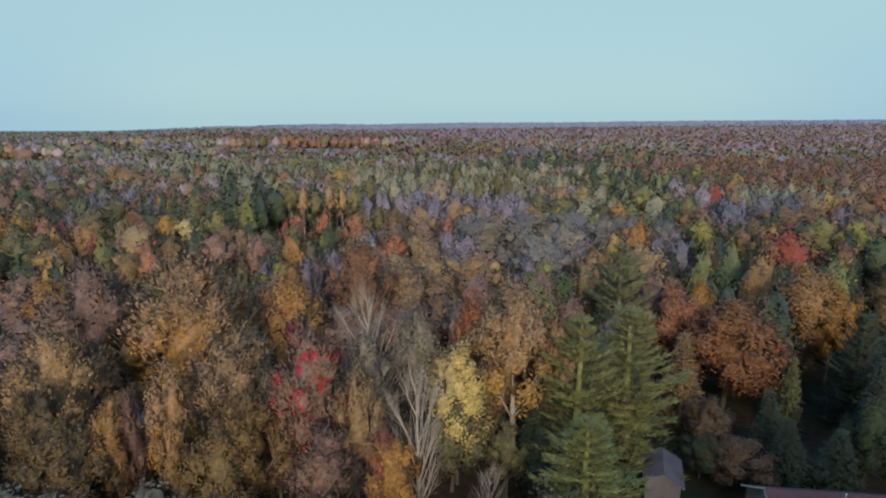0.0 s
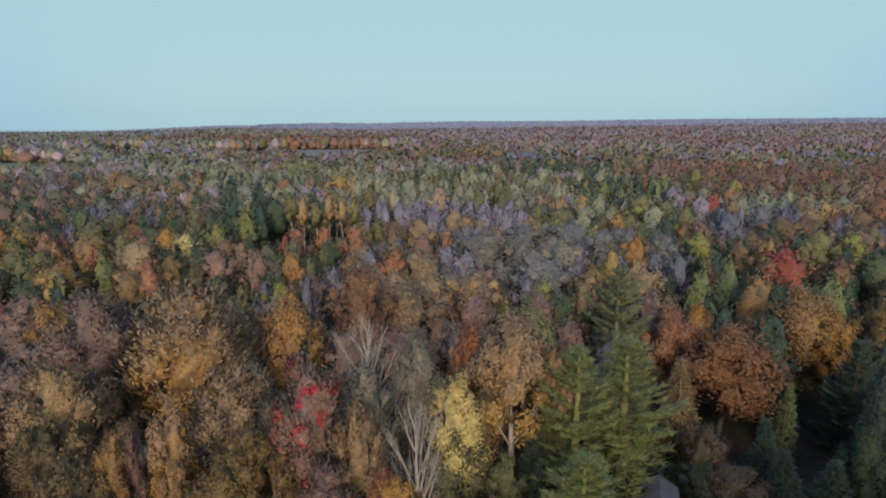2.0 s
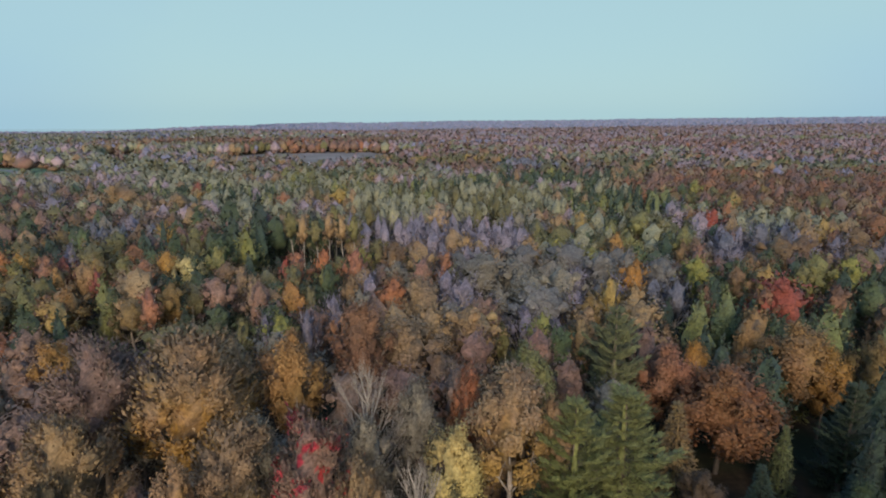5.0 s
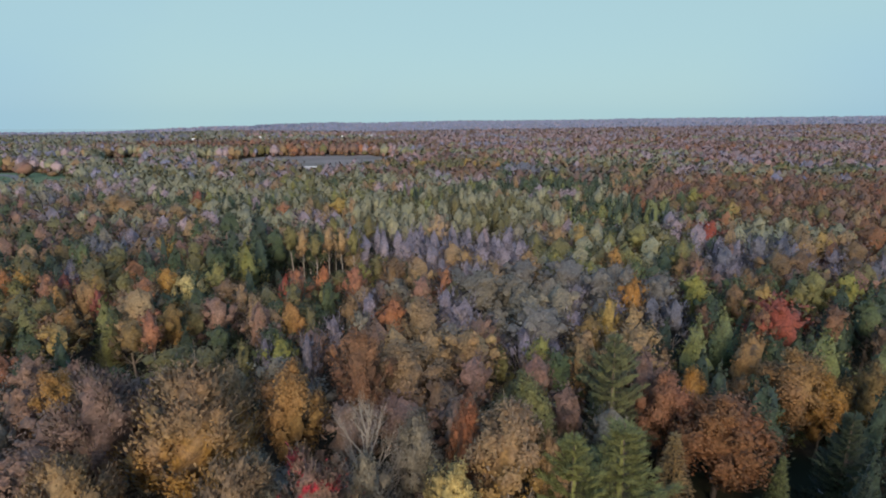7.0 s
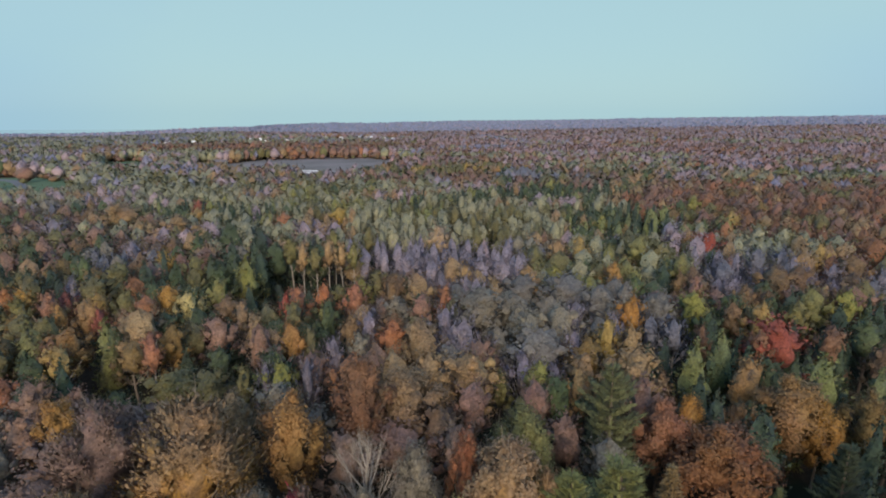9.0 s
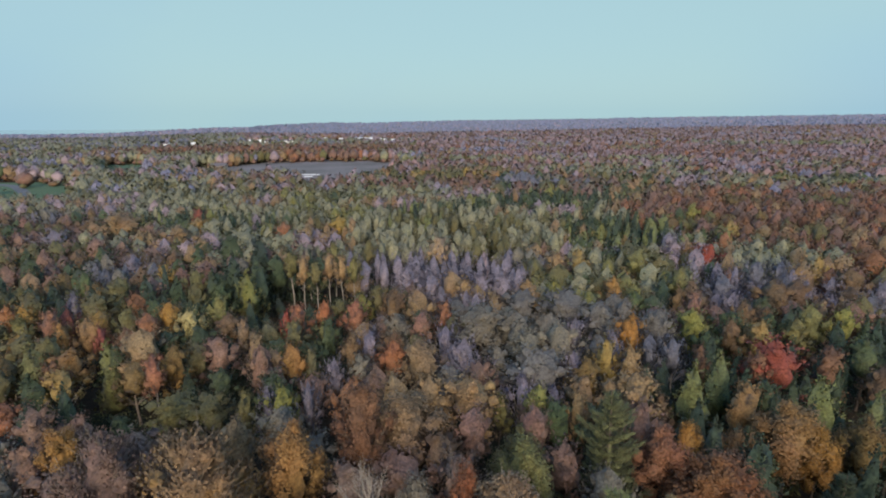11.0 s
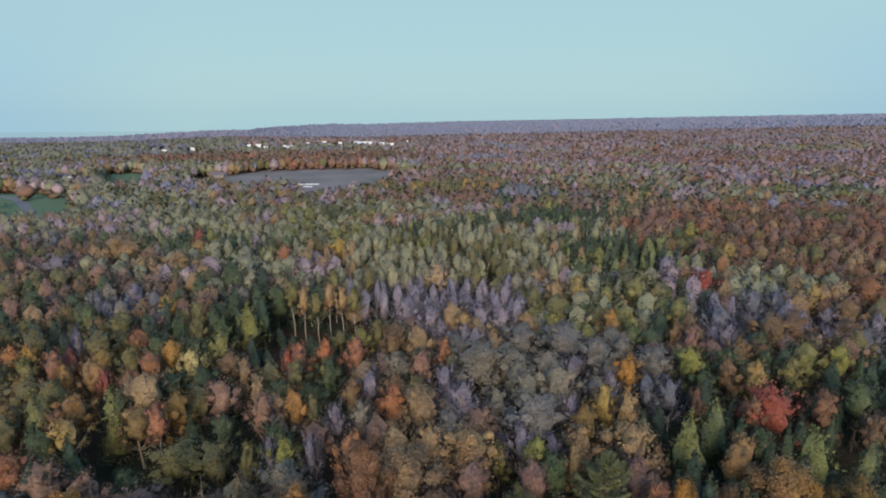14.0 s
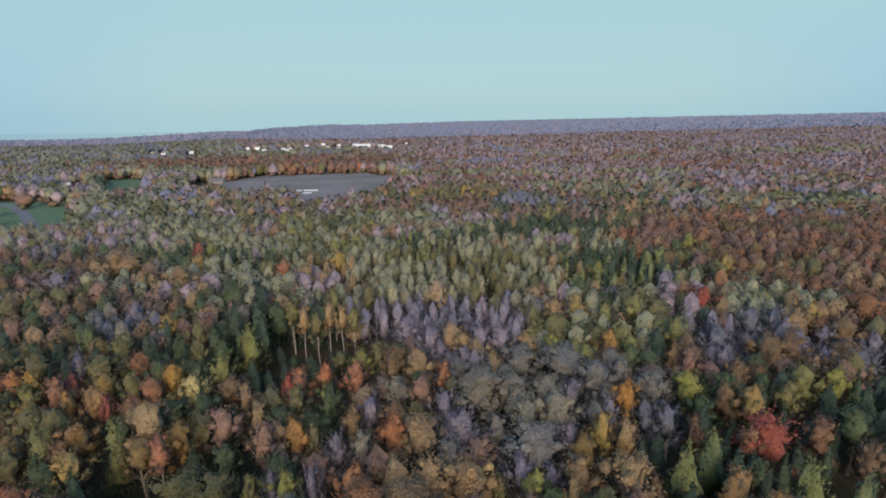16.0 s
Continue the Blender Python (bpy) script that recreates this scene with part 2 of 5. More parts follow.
def tube(points, radii, sides=5):
    """A tapering tube along a line of points, as quads."""
    p = np.asarray(points, float)
    d = np.gradient(p, axis=0)
    d /= np.linalg.norm(d, axis=1, keepdims=True) + 1e-9
    ref = np.where(np.abs(d[:, 2:3]) > 0.9, [[1.0, 0, 0]], [[0, 0, 1.0]])
    u = np.cross(d, ref)
    u /= np.linalg.norm(u, axis=1, keepdims=True) + 1e-9
    w = np.cross(d, u)
    a = np.arange(sides) * 2 * np.pi / sides
    ring = u[:, None] * np.cos(a)[None, :, None] + w[:, None] * np.sin(a)[None, :, None]
    v = (p[:, None] + ring * np.asarray(radii)[:, None, None]).reshape(-1, 3)
    i, k = np.meshgrid(np.arange(len(p) - 1), np.arange(sides), indexing="ij")
    k2 = (k + 1) % sides
    f = np.stack([i * sides + k, i * sides + k2, (i + 1) * sides + k2, (i + 1) * sides + k], -1).reshape(-1, 4)
    return v, f


def unit(a):
    return a / (np.linalg.norm(a, axis=-1, keepdims=True) + 1e-9)


def soft_normals(v, corners, middle, squash, rng, wild):
    """Shading normals for foliage: away from the crown's middle, a little upward, with some scatter from leaf to leaf."""
    c = v.reshape(-1, corners, 3).mean(1)
    n = unit((c - middle) * squash) + [0, 0, 0.25] + rng.normal(0, wild, c.shape)
    return np.repeat(unit(n), corners, 0)


def leaves(rng, centre, normal, size, quad=True, long=1.5, along=None):
    """Flat leaf clumps at centres, facing roughly along their normals: pointed diamonds, or triangles for trees far off. along: the way they point."""
    n = unit(normal)
    u = unit(np.cross(n, rng.normal(size=n.shape))) if along is None else along
    w = unit(np.cross(n, u))
    s = (size * rng.uniform(0.6, 1.35, len(n)))[:, None]
    if quad:
        bend = n * s * rng.uniform(-0.25, 0.25, (len(n), 1))
        v = np.stack([centre - u * s * 0.5 * long, centre - w * s * 0.42 + bend, centre + u * s * 0.5 * long, centre + w * s * 0.42 + bend], 1)
    else:
        v = np.stack([centre + u * s * 0.4 * long, centre - u * s * 0.3 * long - w * s * 0.55, centre - u * s * 0.3 * long + w * s * 0.55], 1)
    k = v.shape[1]
    return v.reshape(-1, 3), np.arange(len(n) * k).reshape(-1, k)


def blades(rng, base, tip, width):
    """Thin three-sided spikes from base to tip: twigs and needle sprays."""
    d = unit(tip - base)
    u = unit(np.cross(d, rng.normal(size=d.shape)))
    w = np.cross(d, u)
    r = np.asarray(width).reshape(-1, 1) * np.ones((len(d), 1))
    v = np.stack([base + u * r, base - 0.5 * u * r + 0.87 * w * r, base - 0.5 * u * r - 0.87 * w * r, tip], 1)
    f = np.array([[0, 1, 3], [1, 2, 3], [2, 0, 3]])
    return v.reshape(-1, 3), (np.arange(len(d))[:, None, None] * 4 + f).reshape(-1, 3)


# ---- trees ----
def profile(q, form):
    """How wide a crown is at the share q of its height, from its base to its top."""
    q = np.clip(q, 0.0, 1.0)
    if form == "cone":
        return np.clip(1.04 - q, 0, 1) ** 0.8 * np.clip(0.5 + 5 * q, 0, 1)
    if form == "spire":
        return np.clip(1 - q ** 1.7, 0, 1) ** 0.8 * np.clip(0.45 + 2.2 * q, 0, 1)
    if form == "dome":
        return np.clip(1 - q ** 2.6, 0, 1) ** 0.55 * np.clip(0.5 + 1.5 * q, 0, 1)
    return np.clip(1 - np.abs(2 * q ** 0.85 - 1) ** 2.3, 0, 1) ** 0.6


class Crown:
    """The uneven outline of a crown and its boughs: where each ends, which way it rises, how wide and long its foliage is."""

    def __init__(self, rng, h, r, base, boughs, form, rise=1.0, wide=(0.24, 0.42), stretch=1.5):
        self.h, self.r, self.base, self.form = h, r, base, form
        self.waves = [(k, rng.uniform(0, 6.28), rng.uniform(-6, 6), amp) for k, amp in ((1, 0.10), (2, 0.14), (3, 0.12), (5, 0.08))]
        i = np.arange(boughs)
        q = 0.06 + 0.94 * ((i + 0.5) / boughs) ** (1.35 if form in ("cone", "spire") else 0.85)
        a = i * 2.39996 + rng.uniform(0, 6.28) + rng.normal(0, 0.4, boughs)
        far = self.reach(q, a) * rng.uniform(0.8, 1.12, boughs)
        self.tips = np.column_stack([np.cos(a) * far, np.sin(a) * far, base + (h - base) * q * rng.uniform(0.93, 1.05, boughs)])
        low = np.maximum(self.tips[:, 2] - rise * far - 0.12 * (h - base), 0.75 * base)
        self.roots = np.column_stack([self.tips[:, :2] * 0.08, low])
        self.way = unit(unit(self.tips - self.roots) + [0, 0, 0.25])
        self.wide = r * rng.uniform(*wide, boughs)[:, None] * (1.0 if form in ("dome", "round") else (0.4 + 0.8 * profile(q, form))[:, None])
        self.deep = self.wide * stretch * rng.uniform(0.8, 1.2, (boughs, 1))
        self.mids = self.tips - self.way * self.deep * 0.75

    def reach(self, q, a):
        out = np.ones_like(a)
        for k, p, lean, amp in self.waves:
            out = out + amp * np.sin(k * a + p + lean * q)
        return self.r * profile(q, self.form) * out

    def outward(self, v):
        mid = np.array([0, 0, self.base + 0.38 * (self.h - self.base)])
        return unit((v - mid) * [1 / self.r, 1 / self.r, 1.7 / (self.h - self.base)])

    def on_bough(self, t, d):
        """Points of the boughs t, at d in the ball that a bough is stretched from."""
        lift = (d * self.way[t]).sum(-1, keepdims=True) * self.way[t]
        return self.mids[t] + d * self.wide[t] + lift * (self.deep[t] - self.wide[t])

    def core(self, rng, share, around, rings, quad):
        """The dense inside of the crown, a closed rough mass."""
        i, k = np.meshgrid(np.arange(rings + 1), np.arange(around), indexing="ij")
        q = 0.05 + 0.87 * i / rings
        a = 2 * np.pi * (k + 0.5 * (i % 2)) / around
        rad = np.maximum(self.reach(q, a) * share * rng.uniform(0.65, 1.3, q.shape), 0.02 * self.r)
        rad[[0, -1]] = 0.02 * self.r  # closed below and above
        v = np.stack([np.cos(a) * rad, np.sin(a) * rad, self.base + (self.h - self.base) * (q + rng.normal(0, 0.02, q.shape))], -1).reshape(-1, 3)
        f = net(around, rings, quad)
        return v, f, unit(self.outward(v) + [0, 0, 0.1] + rng.normal(0, 0.3, v.shape))

    def cores(self, rng, share, around, rings, quad):
        """The dense inside of each bough."""
        i, k = np.meshgrid(np.arange(rings + 1), np.arange(around), indexing="ij")
        z = np.linspace(-1.0, 1.0, rings + 1)[i]
        a = 2 * np.pi * (k + 0.5 * (i % 2)) / around
        rad = np.sqrt(np.clip(1 - z * z, 0.0025, 1))
        d = np.stack([np.cos(a) * rad, np.sin(a) * rad, z], -1).reshape(-1, 3)
        m = len(self.tips)
        t = np.repeat(np.arange(m), len(d))
        dd = np.tile(d, (m, 1))
        v = self.on_bough(t, dd * share * rng.uniform(0.6, 1.3, (len(dd), 1)))
        f = net(around, rings, quad)
        f = (np.arange(m)[:, None, None] * len(d) + f).reshape(-1, f.shape[1])
        return v, f, unit(self.outward(v) * 0.7 + dd * 0.5 + [0, 0, 0.15] + rng.normal(0, 0.3, v.shape))

    def foliage(self, rng, per, size, quad, long=1.5, twiggy=0.0, tail=0.2, even=0.0):
        """Leaves round the boughs; twiggy: they point along the boughs."""
        n = per * len(self.tips)
        t = np.arange(n) % len(self.tips)
        d = unit(rng.normal(size=(n, 3)) + self.outward(self.mids)[t] * 0.5)
        pos = self.on_bough(t, d * (0.86 + rng.normal(0, tail, (n, 1))))
        out = self.outward(pos)
        face = unit(out * 0.5 + d * 0.6 + [0, 0, 0.35] + rng.normal(0, 0.5, (n, 3)))
        along = unit(self.way[t] + d * 0.35 + rng.normal(0, 0.4, (n, 3))) if twiggy else None
        v, f = leaves(rng, pos, face, size, quad, long, along)
        soft = unit(out * 0.62 + d * (0.5 - 0.25 * even) + [0, 0, 0.2 + 0.2 * even] + rng.normal(0, 0.25 - 0.15 * even, (n, 3)))
        return facing(v, f, soft)


def net(around, rings, quad):
    """Faces over rings of points."""
    i, k = np.meshgrid(np.arange(rings), np.arange(around), indexing="ij")
    k2 = (k + 1) % around
    f = np.stack([i * around + k, i * around + k2, (i + 1) * around + k2, (i + 1) * around + k], -1).reshape(-1, 4)
    return f if quad else np.concatenate([f[:, :3], f[:, [0, 2, 3]]])


def facing(v, f, soft):
    """Turns each leaf so that its upper side is the one that its shading normal belongs to."""
    k = f.shape[1]
    p = v.reshape(-1, k, 3)
    n = np.cross(p[:, 1] - p[:, 0], p[:, -1] - p[:, 0])
    back = (n * soft).sum(-1) < 0
    p[back] = p[back][:, ::-1]
    return p.reshape(-1, 3), f, np.repeat(soft, k, 0)


def merged(*pieces):
    vs, fs, ns, n = [], [], [], 0
    for v, f, soft in pieces:
        vs.append(v), fs.append(f + n), ns.append(soft)
        n += len(v)
    return np.concatenate(vs), np.concatenate(fs), np.concatenate(ns)


def broadleaf(seed, h, r, base, boughs, per, size, core=0.5, quad=True, sides=5, form="round", twigs=0, twig_len=1.5, twig_r=0.02, long=1.5, twiggy=0.0, rise=1.0, wide=(0.26, 0.44), stretch=1.4, tail=0.2, inner=0.6, stout=1.0):
    """One broad-leaved tree: arrays of trunk, limbs, twigs and leaves."""
    rng = np.random.default_rng(seed)
    c = Crown(rng, h, r, base, boughs, form, rise, wide, stretch)
    lean = rng.normal(0, 0.35, 2)
    zs = np.array([-0.6, 0.25 * h, 0.5 * h, 0.72 * h, 0.9 * h])
    pts = np.column_stack([lean * (zs[:, None] / h) + rng.normal(0, 0.12, (5, 2)) * [[0], [1], [1], [1], [1]], zs])
    trunk = tube(pts, np.array([0.019, 0.015, 0.0105, 0.006, 0.002]) * h * stout, sides + 1)
    limbs = []
    for j in range(boughs):
        k, e = c.roots[j], c.tips[j]
        k = np.array([np.interp(k[2], zs, pts[:, 0]), np.interp(k[2], zs, pts[:, 1]), k[2]])
        bend = k * 0.45 + e * 0.55 + [0, 0, -0.02 * h] + rng.normal(0, 0.03 * r, 3)
        limbs.append(tube(np.array([k, bend, e]), np.array([0.0065, 0.0038, 0.0010]) * h * stout, max(3, sides - 1)))
        if sides > 4:
            for _ in range(4):
                t = e + rng.normal(0, 0.16 * r, 3) + c.way[j] * 0.06 * r
                limbs.append(tube(np.array([bend, (bend + t) / 2 + rng.normal(0, 0.025 * r, 3), t]), np.array([0.0028, 0.0017, 0.0006]) * h, 3))
    spray = None
    if twigs:
        at = np.repeat(np.arange(boughs), twigs)
        d = unit(rng.normal(size=(len(at), 3)) + c.way[at] * 0.6)
        b = c.on_bough(at, d * rng.uniform(0.3, 0.75, (len(at), 1)))
        way = unit(c.way[at] + d * 0.7 + rng.normal(0, 0.25, b.shape))
        spray = blades(rng, b - way * 0.3, b + way * twig_len * rng.uniform(0.5, 1.1, (len(b), 1)), twig_r)
    pieces = [c.foliage(rng, per, size, quad, long, twiggy, tail, 0.0 if quad else 0.5)]
    if core:
        pieces += [c.core(rng, core, 12 if quad else 8, 8 if quad else 5, quad), c.cores(rng, inner, 8 if quad else 5, 5 if quad else 3, quad)]
    return trunk, join(limbs), spray, merged(*pieces)


def softwood(seed, h, r, base, boughs, per, size, form, core=0.62, long=2.4):
    """A needle tree further off: upright tufts round a closed middle."""
    rng = np.random.default_rng(seed)
    c = Crown(rng, h, r, base, boughs, form, 0.6 if form == "spire" else 0.0, (0.16, 0.3), 1.5)
    zs = np.linspace(-0.6, h * 0.97, 5)
    trunk = tube(np.column_stack([np.cumsum(rng.normal(0, 0.05, (5, 2)), 0), zs]), np.linspace(0.015, 0.0012, 5) * h, 5)
    limbs = [tube(np.array([k, (k + e) / 2, e]), np.array([0.003, 0.002, 0.0006]) * h, 3) for k, e in zip(c.roots[::3], c.tips[::3])]
    return trunk, join(limbs), None, merged(c.foliage(rng, per, size, False, long, 1.0), c.core(rng, core, 8, 7, False))


def conifer(seed, h, r, base, whorls, arms, sprays, width, length, kind="spruce", quad_trunk=6):
    """One needle tree: arrays of trunk, boughs and needle sprays."""
    rng = np.random.default_rng(seed)
    zs = np.linspace(-0.6, h * 0.985, 7)
    wob = np.cumsum(rng.normal(0, 0.06, (7, 2)), 0)
    trunk = tube(np.column_stack([wob, zs]), np.linspace(0.016, 0.0012, 7) * h, quad_trunk)
    boughs, b, e = [], [], []
    for i in range(whorls):
        q = (i + rng.uniform(-0.3, 0.3)) / whorls
        z = base + (h * 0.97 - base) * max(0.0, q)
        swell = max(0.0, 1.0 - q) ** 0.58 * (0.82 + 0.24 * np.sin(11 * q + seed)) if kind == "pine" else (1 - q)
        reach = r * max(0.07, swell)
        a0 = rng.uniform(0, 6.28)
        for k in range(arms):
            if kind == "pine" and rng.random() < 0.14:
                continue
            a = a0 + k * 2 * np.pi / arms + rng.normal(0, 0.25)
            L = reach * (rng.uniform(0.45, 1.25) if kind == "pine" else rng.uniform(0.82, 1.1))
            side = np.array([np.cos(a), np.sin(a), 0])
            if kind == "pine":
                rise0, rise1 = 0.05 + 0.55 * q, 0.55 + 0.9 * q
            else:
                rise0, rise1 = -0.12 + 0.7 * q, -0.28 + 0.9 * q
            p0 = np.array([*wob[min(6, int(max(0.0, q) * 6))], z])
            p1 = p0 + side * L * 0.55 + [0, 0, rise0 * L * 0.55]
            p2 = p1 + side * L * 0.45 + [0, 0, rise1 * L * 0.45]
            boughs.append(tube(np.array([p0, p1, p2]), np.array([0.0028, 0.0017, 0.0005]) * h * (0.4 + 0.6 * L / r), 3))
            m = max(4, int(sprays * (0.25 + 0.75 * L / r)))
            s = rng.uniform(0.16, 1.0, m) ** 0.8
            on = np.where(s[:, None] < 0.55, p0 + (p1 - p0) * s[:, None] / 0.55, p1 + (p2 - p1) * (s[:, None] - 0.55) / 0.45)
            across = np.cross(side, [0, 0, 1])
            lat = rng.uniform(-1, 1, (m, 1)) * (0.10 + 0.30 * L * (1.05 - s[:, None]))
            on = on + across * lat + [0, 0, 1] * rng.normal(0, 0.06 * L ** 0.5, (m, 1))
            up = 1.05 if kind == "pine" else 0.05
            way = unit(side * 0.8 + across * np.sign(lat) * 0.55 + [0, 0, up] + rng.normal(0, 0.35, (m, 3)))
            b.append(on)
            e.append(on + way * length * rng.uniform(0.6, 1.25, (m, 1)))
    b.append(np.repeat([[*wob[6], h * 0.93]], 10, 0))
    e.append(b[-1] + [0, 0, 0.06 * h] * rng.uniform(0.4, 1, (10, 1)) + rng.normal(0, 0.25, (10, 3)))
    v, f = blades(rng, np.concatenate(b), np.concatenate(e), width)
    soft = soft_normals(v, 4, np.array([0, 0, 0.2 * h]), np.array([1, 1, 0.35]), rng, 0.35)
    # the dense inner boughs
    around, rings = 8, 7
    i, k = np.meshgrid(np.arange(rings + 1), np.arange(around), indexing="ij")
    q = i / rings
    a = 2 * np.pi * (k + 0.5 * (i % 2)) / around
    rad = 0.08 * r * np.clip(1 - q, 0.02, 1) ** (0.72 if kind == "pine" else 1.0) * rng.uniform(0.7, 1.3, q.shape)
    cv = np.stack([np.cos(a) * rad, np.sin(a) * rad, base + (0.95 * h - base) * q], -1).reshape(-1, 3)
    i, k = np.meshgrid(np.arange(rings), np.arange(around), indexing="ij")
    k2 = (k + 1) % around
    cf = np.stack([i * around + k, i * around + k2, (i + 1) * around + k2, (i + 1) * around + k], -1).reshape(-1, 4)
    cf = np.concatenate([cf[:, :3], cf[:, [0, 2, 3]]])
    cn = unit(np.column_stack([np.cos(a.ravel()), np.sin(a.ravel()), np.full(a.size, 0.5)]))
    v, f, soft = np.concatenate([v, cv]), np.concatenate([f, cf + len(v)]), np.concatenate([soft, cn])
    return trunk, join(boughs), None, (v, f, soft)


class Kind:
    """A kind of tree: some grown variants, each a list of part meshes with its height and crown radius."""

    def __init__(self, name, category, grown, h, r, trunk_bark):
        self.name, self.category = name, category
        self.variants, self.sizes = [], []
        for trunk, limbs, twigs, crown in grown:
            made = [("trunk", mesh_of("trunk", *trunk, [trunk_bark], smooth=True)), ("branchwork", mesh_of("branchwork", *limbs, [trunk_bark], smooth=True))]
            if twigs:
                made.append(("brushwood", mesh_of("brushwood", *twigs, [trunk_bark])))
            if crown is not None:
                made.append(("crown", mesh_of("crown", *crown[:2], [LEAF["olive"]], normals=crown[2])))
            self.variants.append(made)
            outer = crown[0] if crown is not None else twigs[0]
            share = 95 if "pine" in name or "spruce" in name else 87
            self.sizes.append((np.percentile(outer[:, 2], 99.3), min(1.15 * r, np.percentile(np.hypot(outer[:, 0], outer[:, 1]), share))))


def leafless(g):
    return g[0], g[1], g[2], None


KINDS = {
    # close by
    "maple": Kind("maple_tree", "tree", [broadleaf(s, 18, 4.6, 6.5, 20, 300, 0.27, 0.42, twigs=8, tail=0.17, inner=0.55) for s in (1, 2, 3, 4)], 18, 4.9, BARK),
    "oak": Kind("oak_tree", "tree", [broadleaf(s, 17, 6.0, 5.5, 26, 290, 0.28, 0.42, form="dome", twigs=8, tail=0.17, inner=0.55, rise=0.8, wide=(0.2, 0.36)) for s in (11, 12, 13)], 17, 6.3, BARK),
    "thin": Kind("thinning_tree", "tree", [broadleaf(s, 18, 4.8, 5.5, 26, 270, 0.19, 0.42, form="dome", long=2.2, twiggy=1.0, twigs=34, twig_len=1.9, twig_r=0.014, rise=1.6, wide=(0.2, 0.34), stretch=1.6, tail=0.2, inner=0.5) for s in (21, 22, 23)], 18, 5.2, BARK_TAN),
    "bare": Kind("bare_tree", "tree", [leafless(broadleaf(s, 17, 4.4, 4.0, 30, 1, 0.3, 0.0, twigs=26, twig_len=1.7, sides=7, twig_r=0.012, rise=1.3)) for s in (31, 32)], 17, 4.8, BARK_PALE),
    "poplar": Kind("poplar_tree", "tree", [broadleaf(s, 19, 3.2, 7.0, 18, 300, 0.26, 0.42, twigs=8, tail=0.17, inner=0.55, rise=1.5, wide=(0.28, 0.46)) for s in (41, 42)], 19, 3.4, BARK_PALE),
    "pine": Kind("white_pine_tree", "pine tree", [conifer(s, 25, 5.6, 2.0, 21, 8, 120, 0.065, 0.85, "pine") for s in (51, 52, 53)], 25, 4.5, BARK),
    "spruce": Kind("spruce_tree", "spruce tree", [conifer(s, 14, 3.4, 0.6, 28, 8, 20, 0.085, 0.55) for s in (61, 62)], 14, 3.4, BARK),
    # further off
    "maple_mid": Kind("maple_tree", "tree", [broadleaf(s, 18, 4.4, 7.0, 13, 62, 0.36, 0.42, False, 3, twiggy=1.0, tail=0.22, inner=0.5) for s in (101, 102, 103, 104, 105)], 18, 4.7, BARK),
    "oak_mid": Kind("oak_tree", "tree", [broadleaf(s, 17, 5.6, 6.5, 18, 56, 0.35, 0.42, False, 3, "dome", rise=0.8, wide=(0.2, 0.36), tail=0.22, inner=0.5) for s in (111, 112, 113, 114)], 17, 6.0, BARK),
    "thin_mid": Kind("thinning_tree", "tree", [broadleaf(s, 18, 4.2, 7.0, 14, 50, 0.28, 0.5, False, 3, twigs=8, twig_len=1.9, twig_r=0.03, long=2.0, twiggy=1.0, rise=1.5, stretch=1.6, tail=0.28, inner=0.45) for s in (121, 122, 123)], 18, 4.6, BARK_TAN),
    "bare_mid": Kind("bare_tree", "tree", [broadleaf(s, 17, 3.9, 6.0, 14, 74, 0.15, 0.3, False, 3, long=9.0, twiggy=1.0, rise=1.9, stretch=2.0, tail=0.32, inner=0.3) for s in (131, 132, 133)], 17, 4.4, BARK_PALE),
    "poplar_mid": Kind("poplar_tree", "tree", [broadleaf(s, 19, 2.4, 9.5, 11, 54, 0.3, 0.42, False, 3, twiggy=1.0, rise=1.6, wide=(0.28, 0.48), tail=0.24, inner=0.5, stout=0.55) for s in (141, 142, 143)], 19, 2.6, BARK_PALE),
    "pine_mid": Kind("pine_tree", "pine tree", [softwood(s, 19, 3.6, 2.0, 44, 20, 0.28, "spire") for s in (151, 152, 153)], 19, 3.4, BARK),
    "spruce_mid": Kind("spruce_tree", "spruce tree", [softwood(s, 16, 3.0, 1.0, 48, 17, 0.26, "cone", long=2.0) for s in (161, 162)], 16, 3.0, BARK),
}
COLOUR_WORDS = {
    "gold": "golden-yellow autumn", "paleyellow": "pale yellow autumn", "amber": "amber-orange autumn", "tan": "faded tan", "tangold": "tan and golden",
    "rust": "rust-brown autumn", "coral": "coral-orange autumn", "red": "bright red autumn", "brown": "dull brown", "olive": "olive-green",
    "greyolive": "greyish olive", "lime": "yellow-green", "green": "dark green", "pine": "soft green needled", "spruce": "deep green needled",
    "rustspruce": "brownish green needled", "paletan": "pale straw-coloured", "redtan": "reddish tan", "mauvebrown": "mauve-brown", "slategreen": "grey-green", "haze": "haze-dulled rust", "bronze": "bronze-brown", "scarlet": "tan and scarlet", "lavender": "haze-tinted grey", "palerust": "haze-paled rust", "paleolive": "haze-paled olive", "mauve": "mauve-grey twiggy", "slate": "slate-grey twiggy",
}
KIND_WORDS = {
    "maple": "maple tree with a full {} crown", "oak": "broad oak tree with a spreading {} crown", "thin": "half-bare tree with a sparse {} crown",
    "bare": "bare pale-barked tree with {} branches", "poplar": "slender poplar on a pale trunk with {} leaves",
    "pine": "tall white pine with an uneven {} crown", "spruce": "conical spruce with a {} crown",
}
MASTERS, TAKEN = {}, []


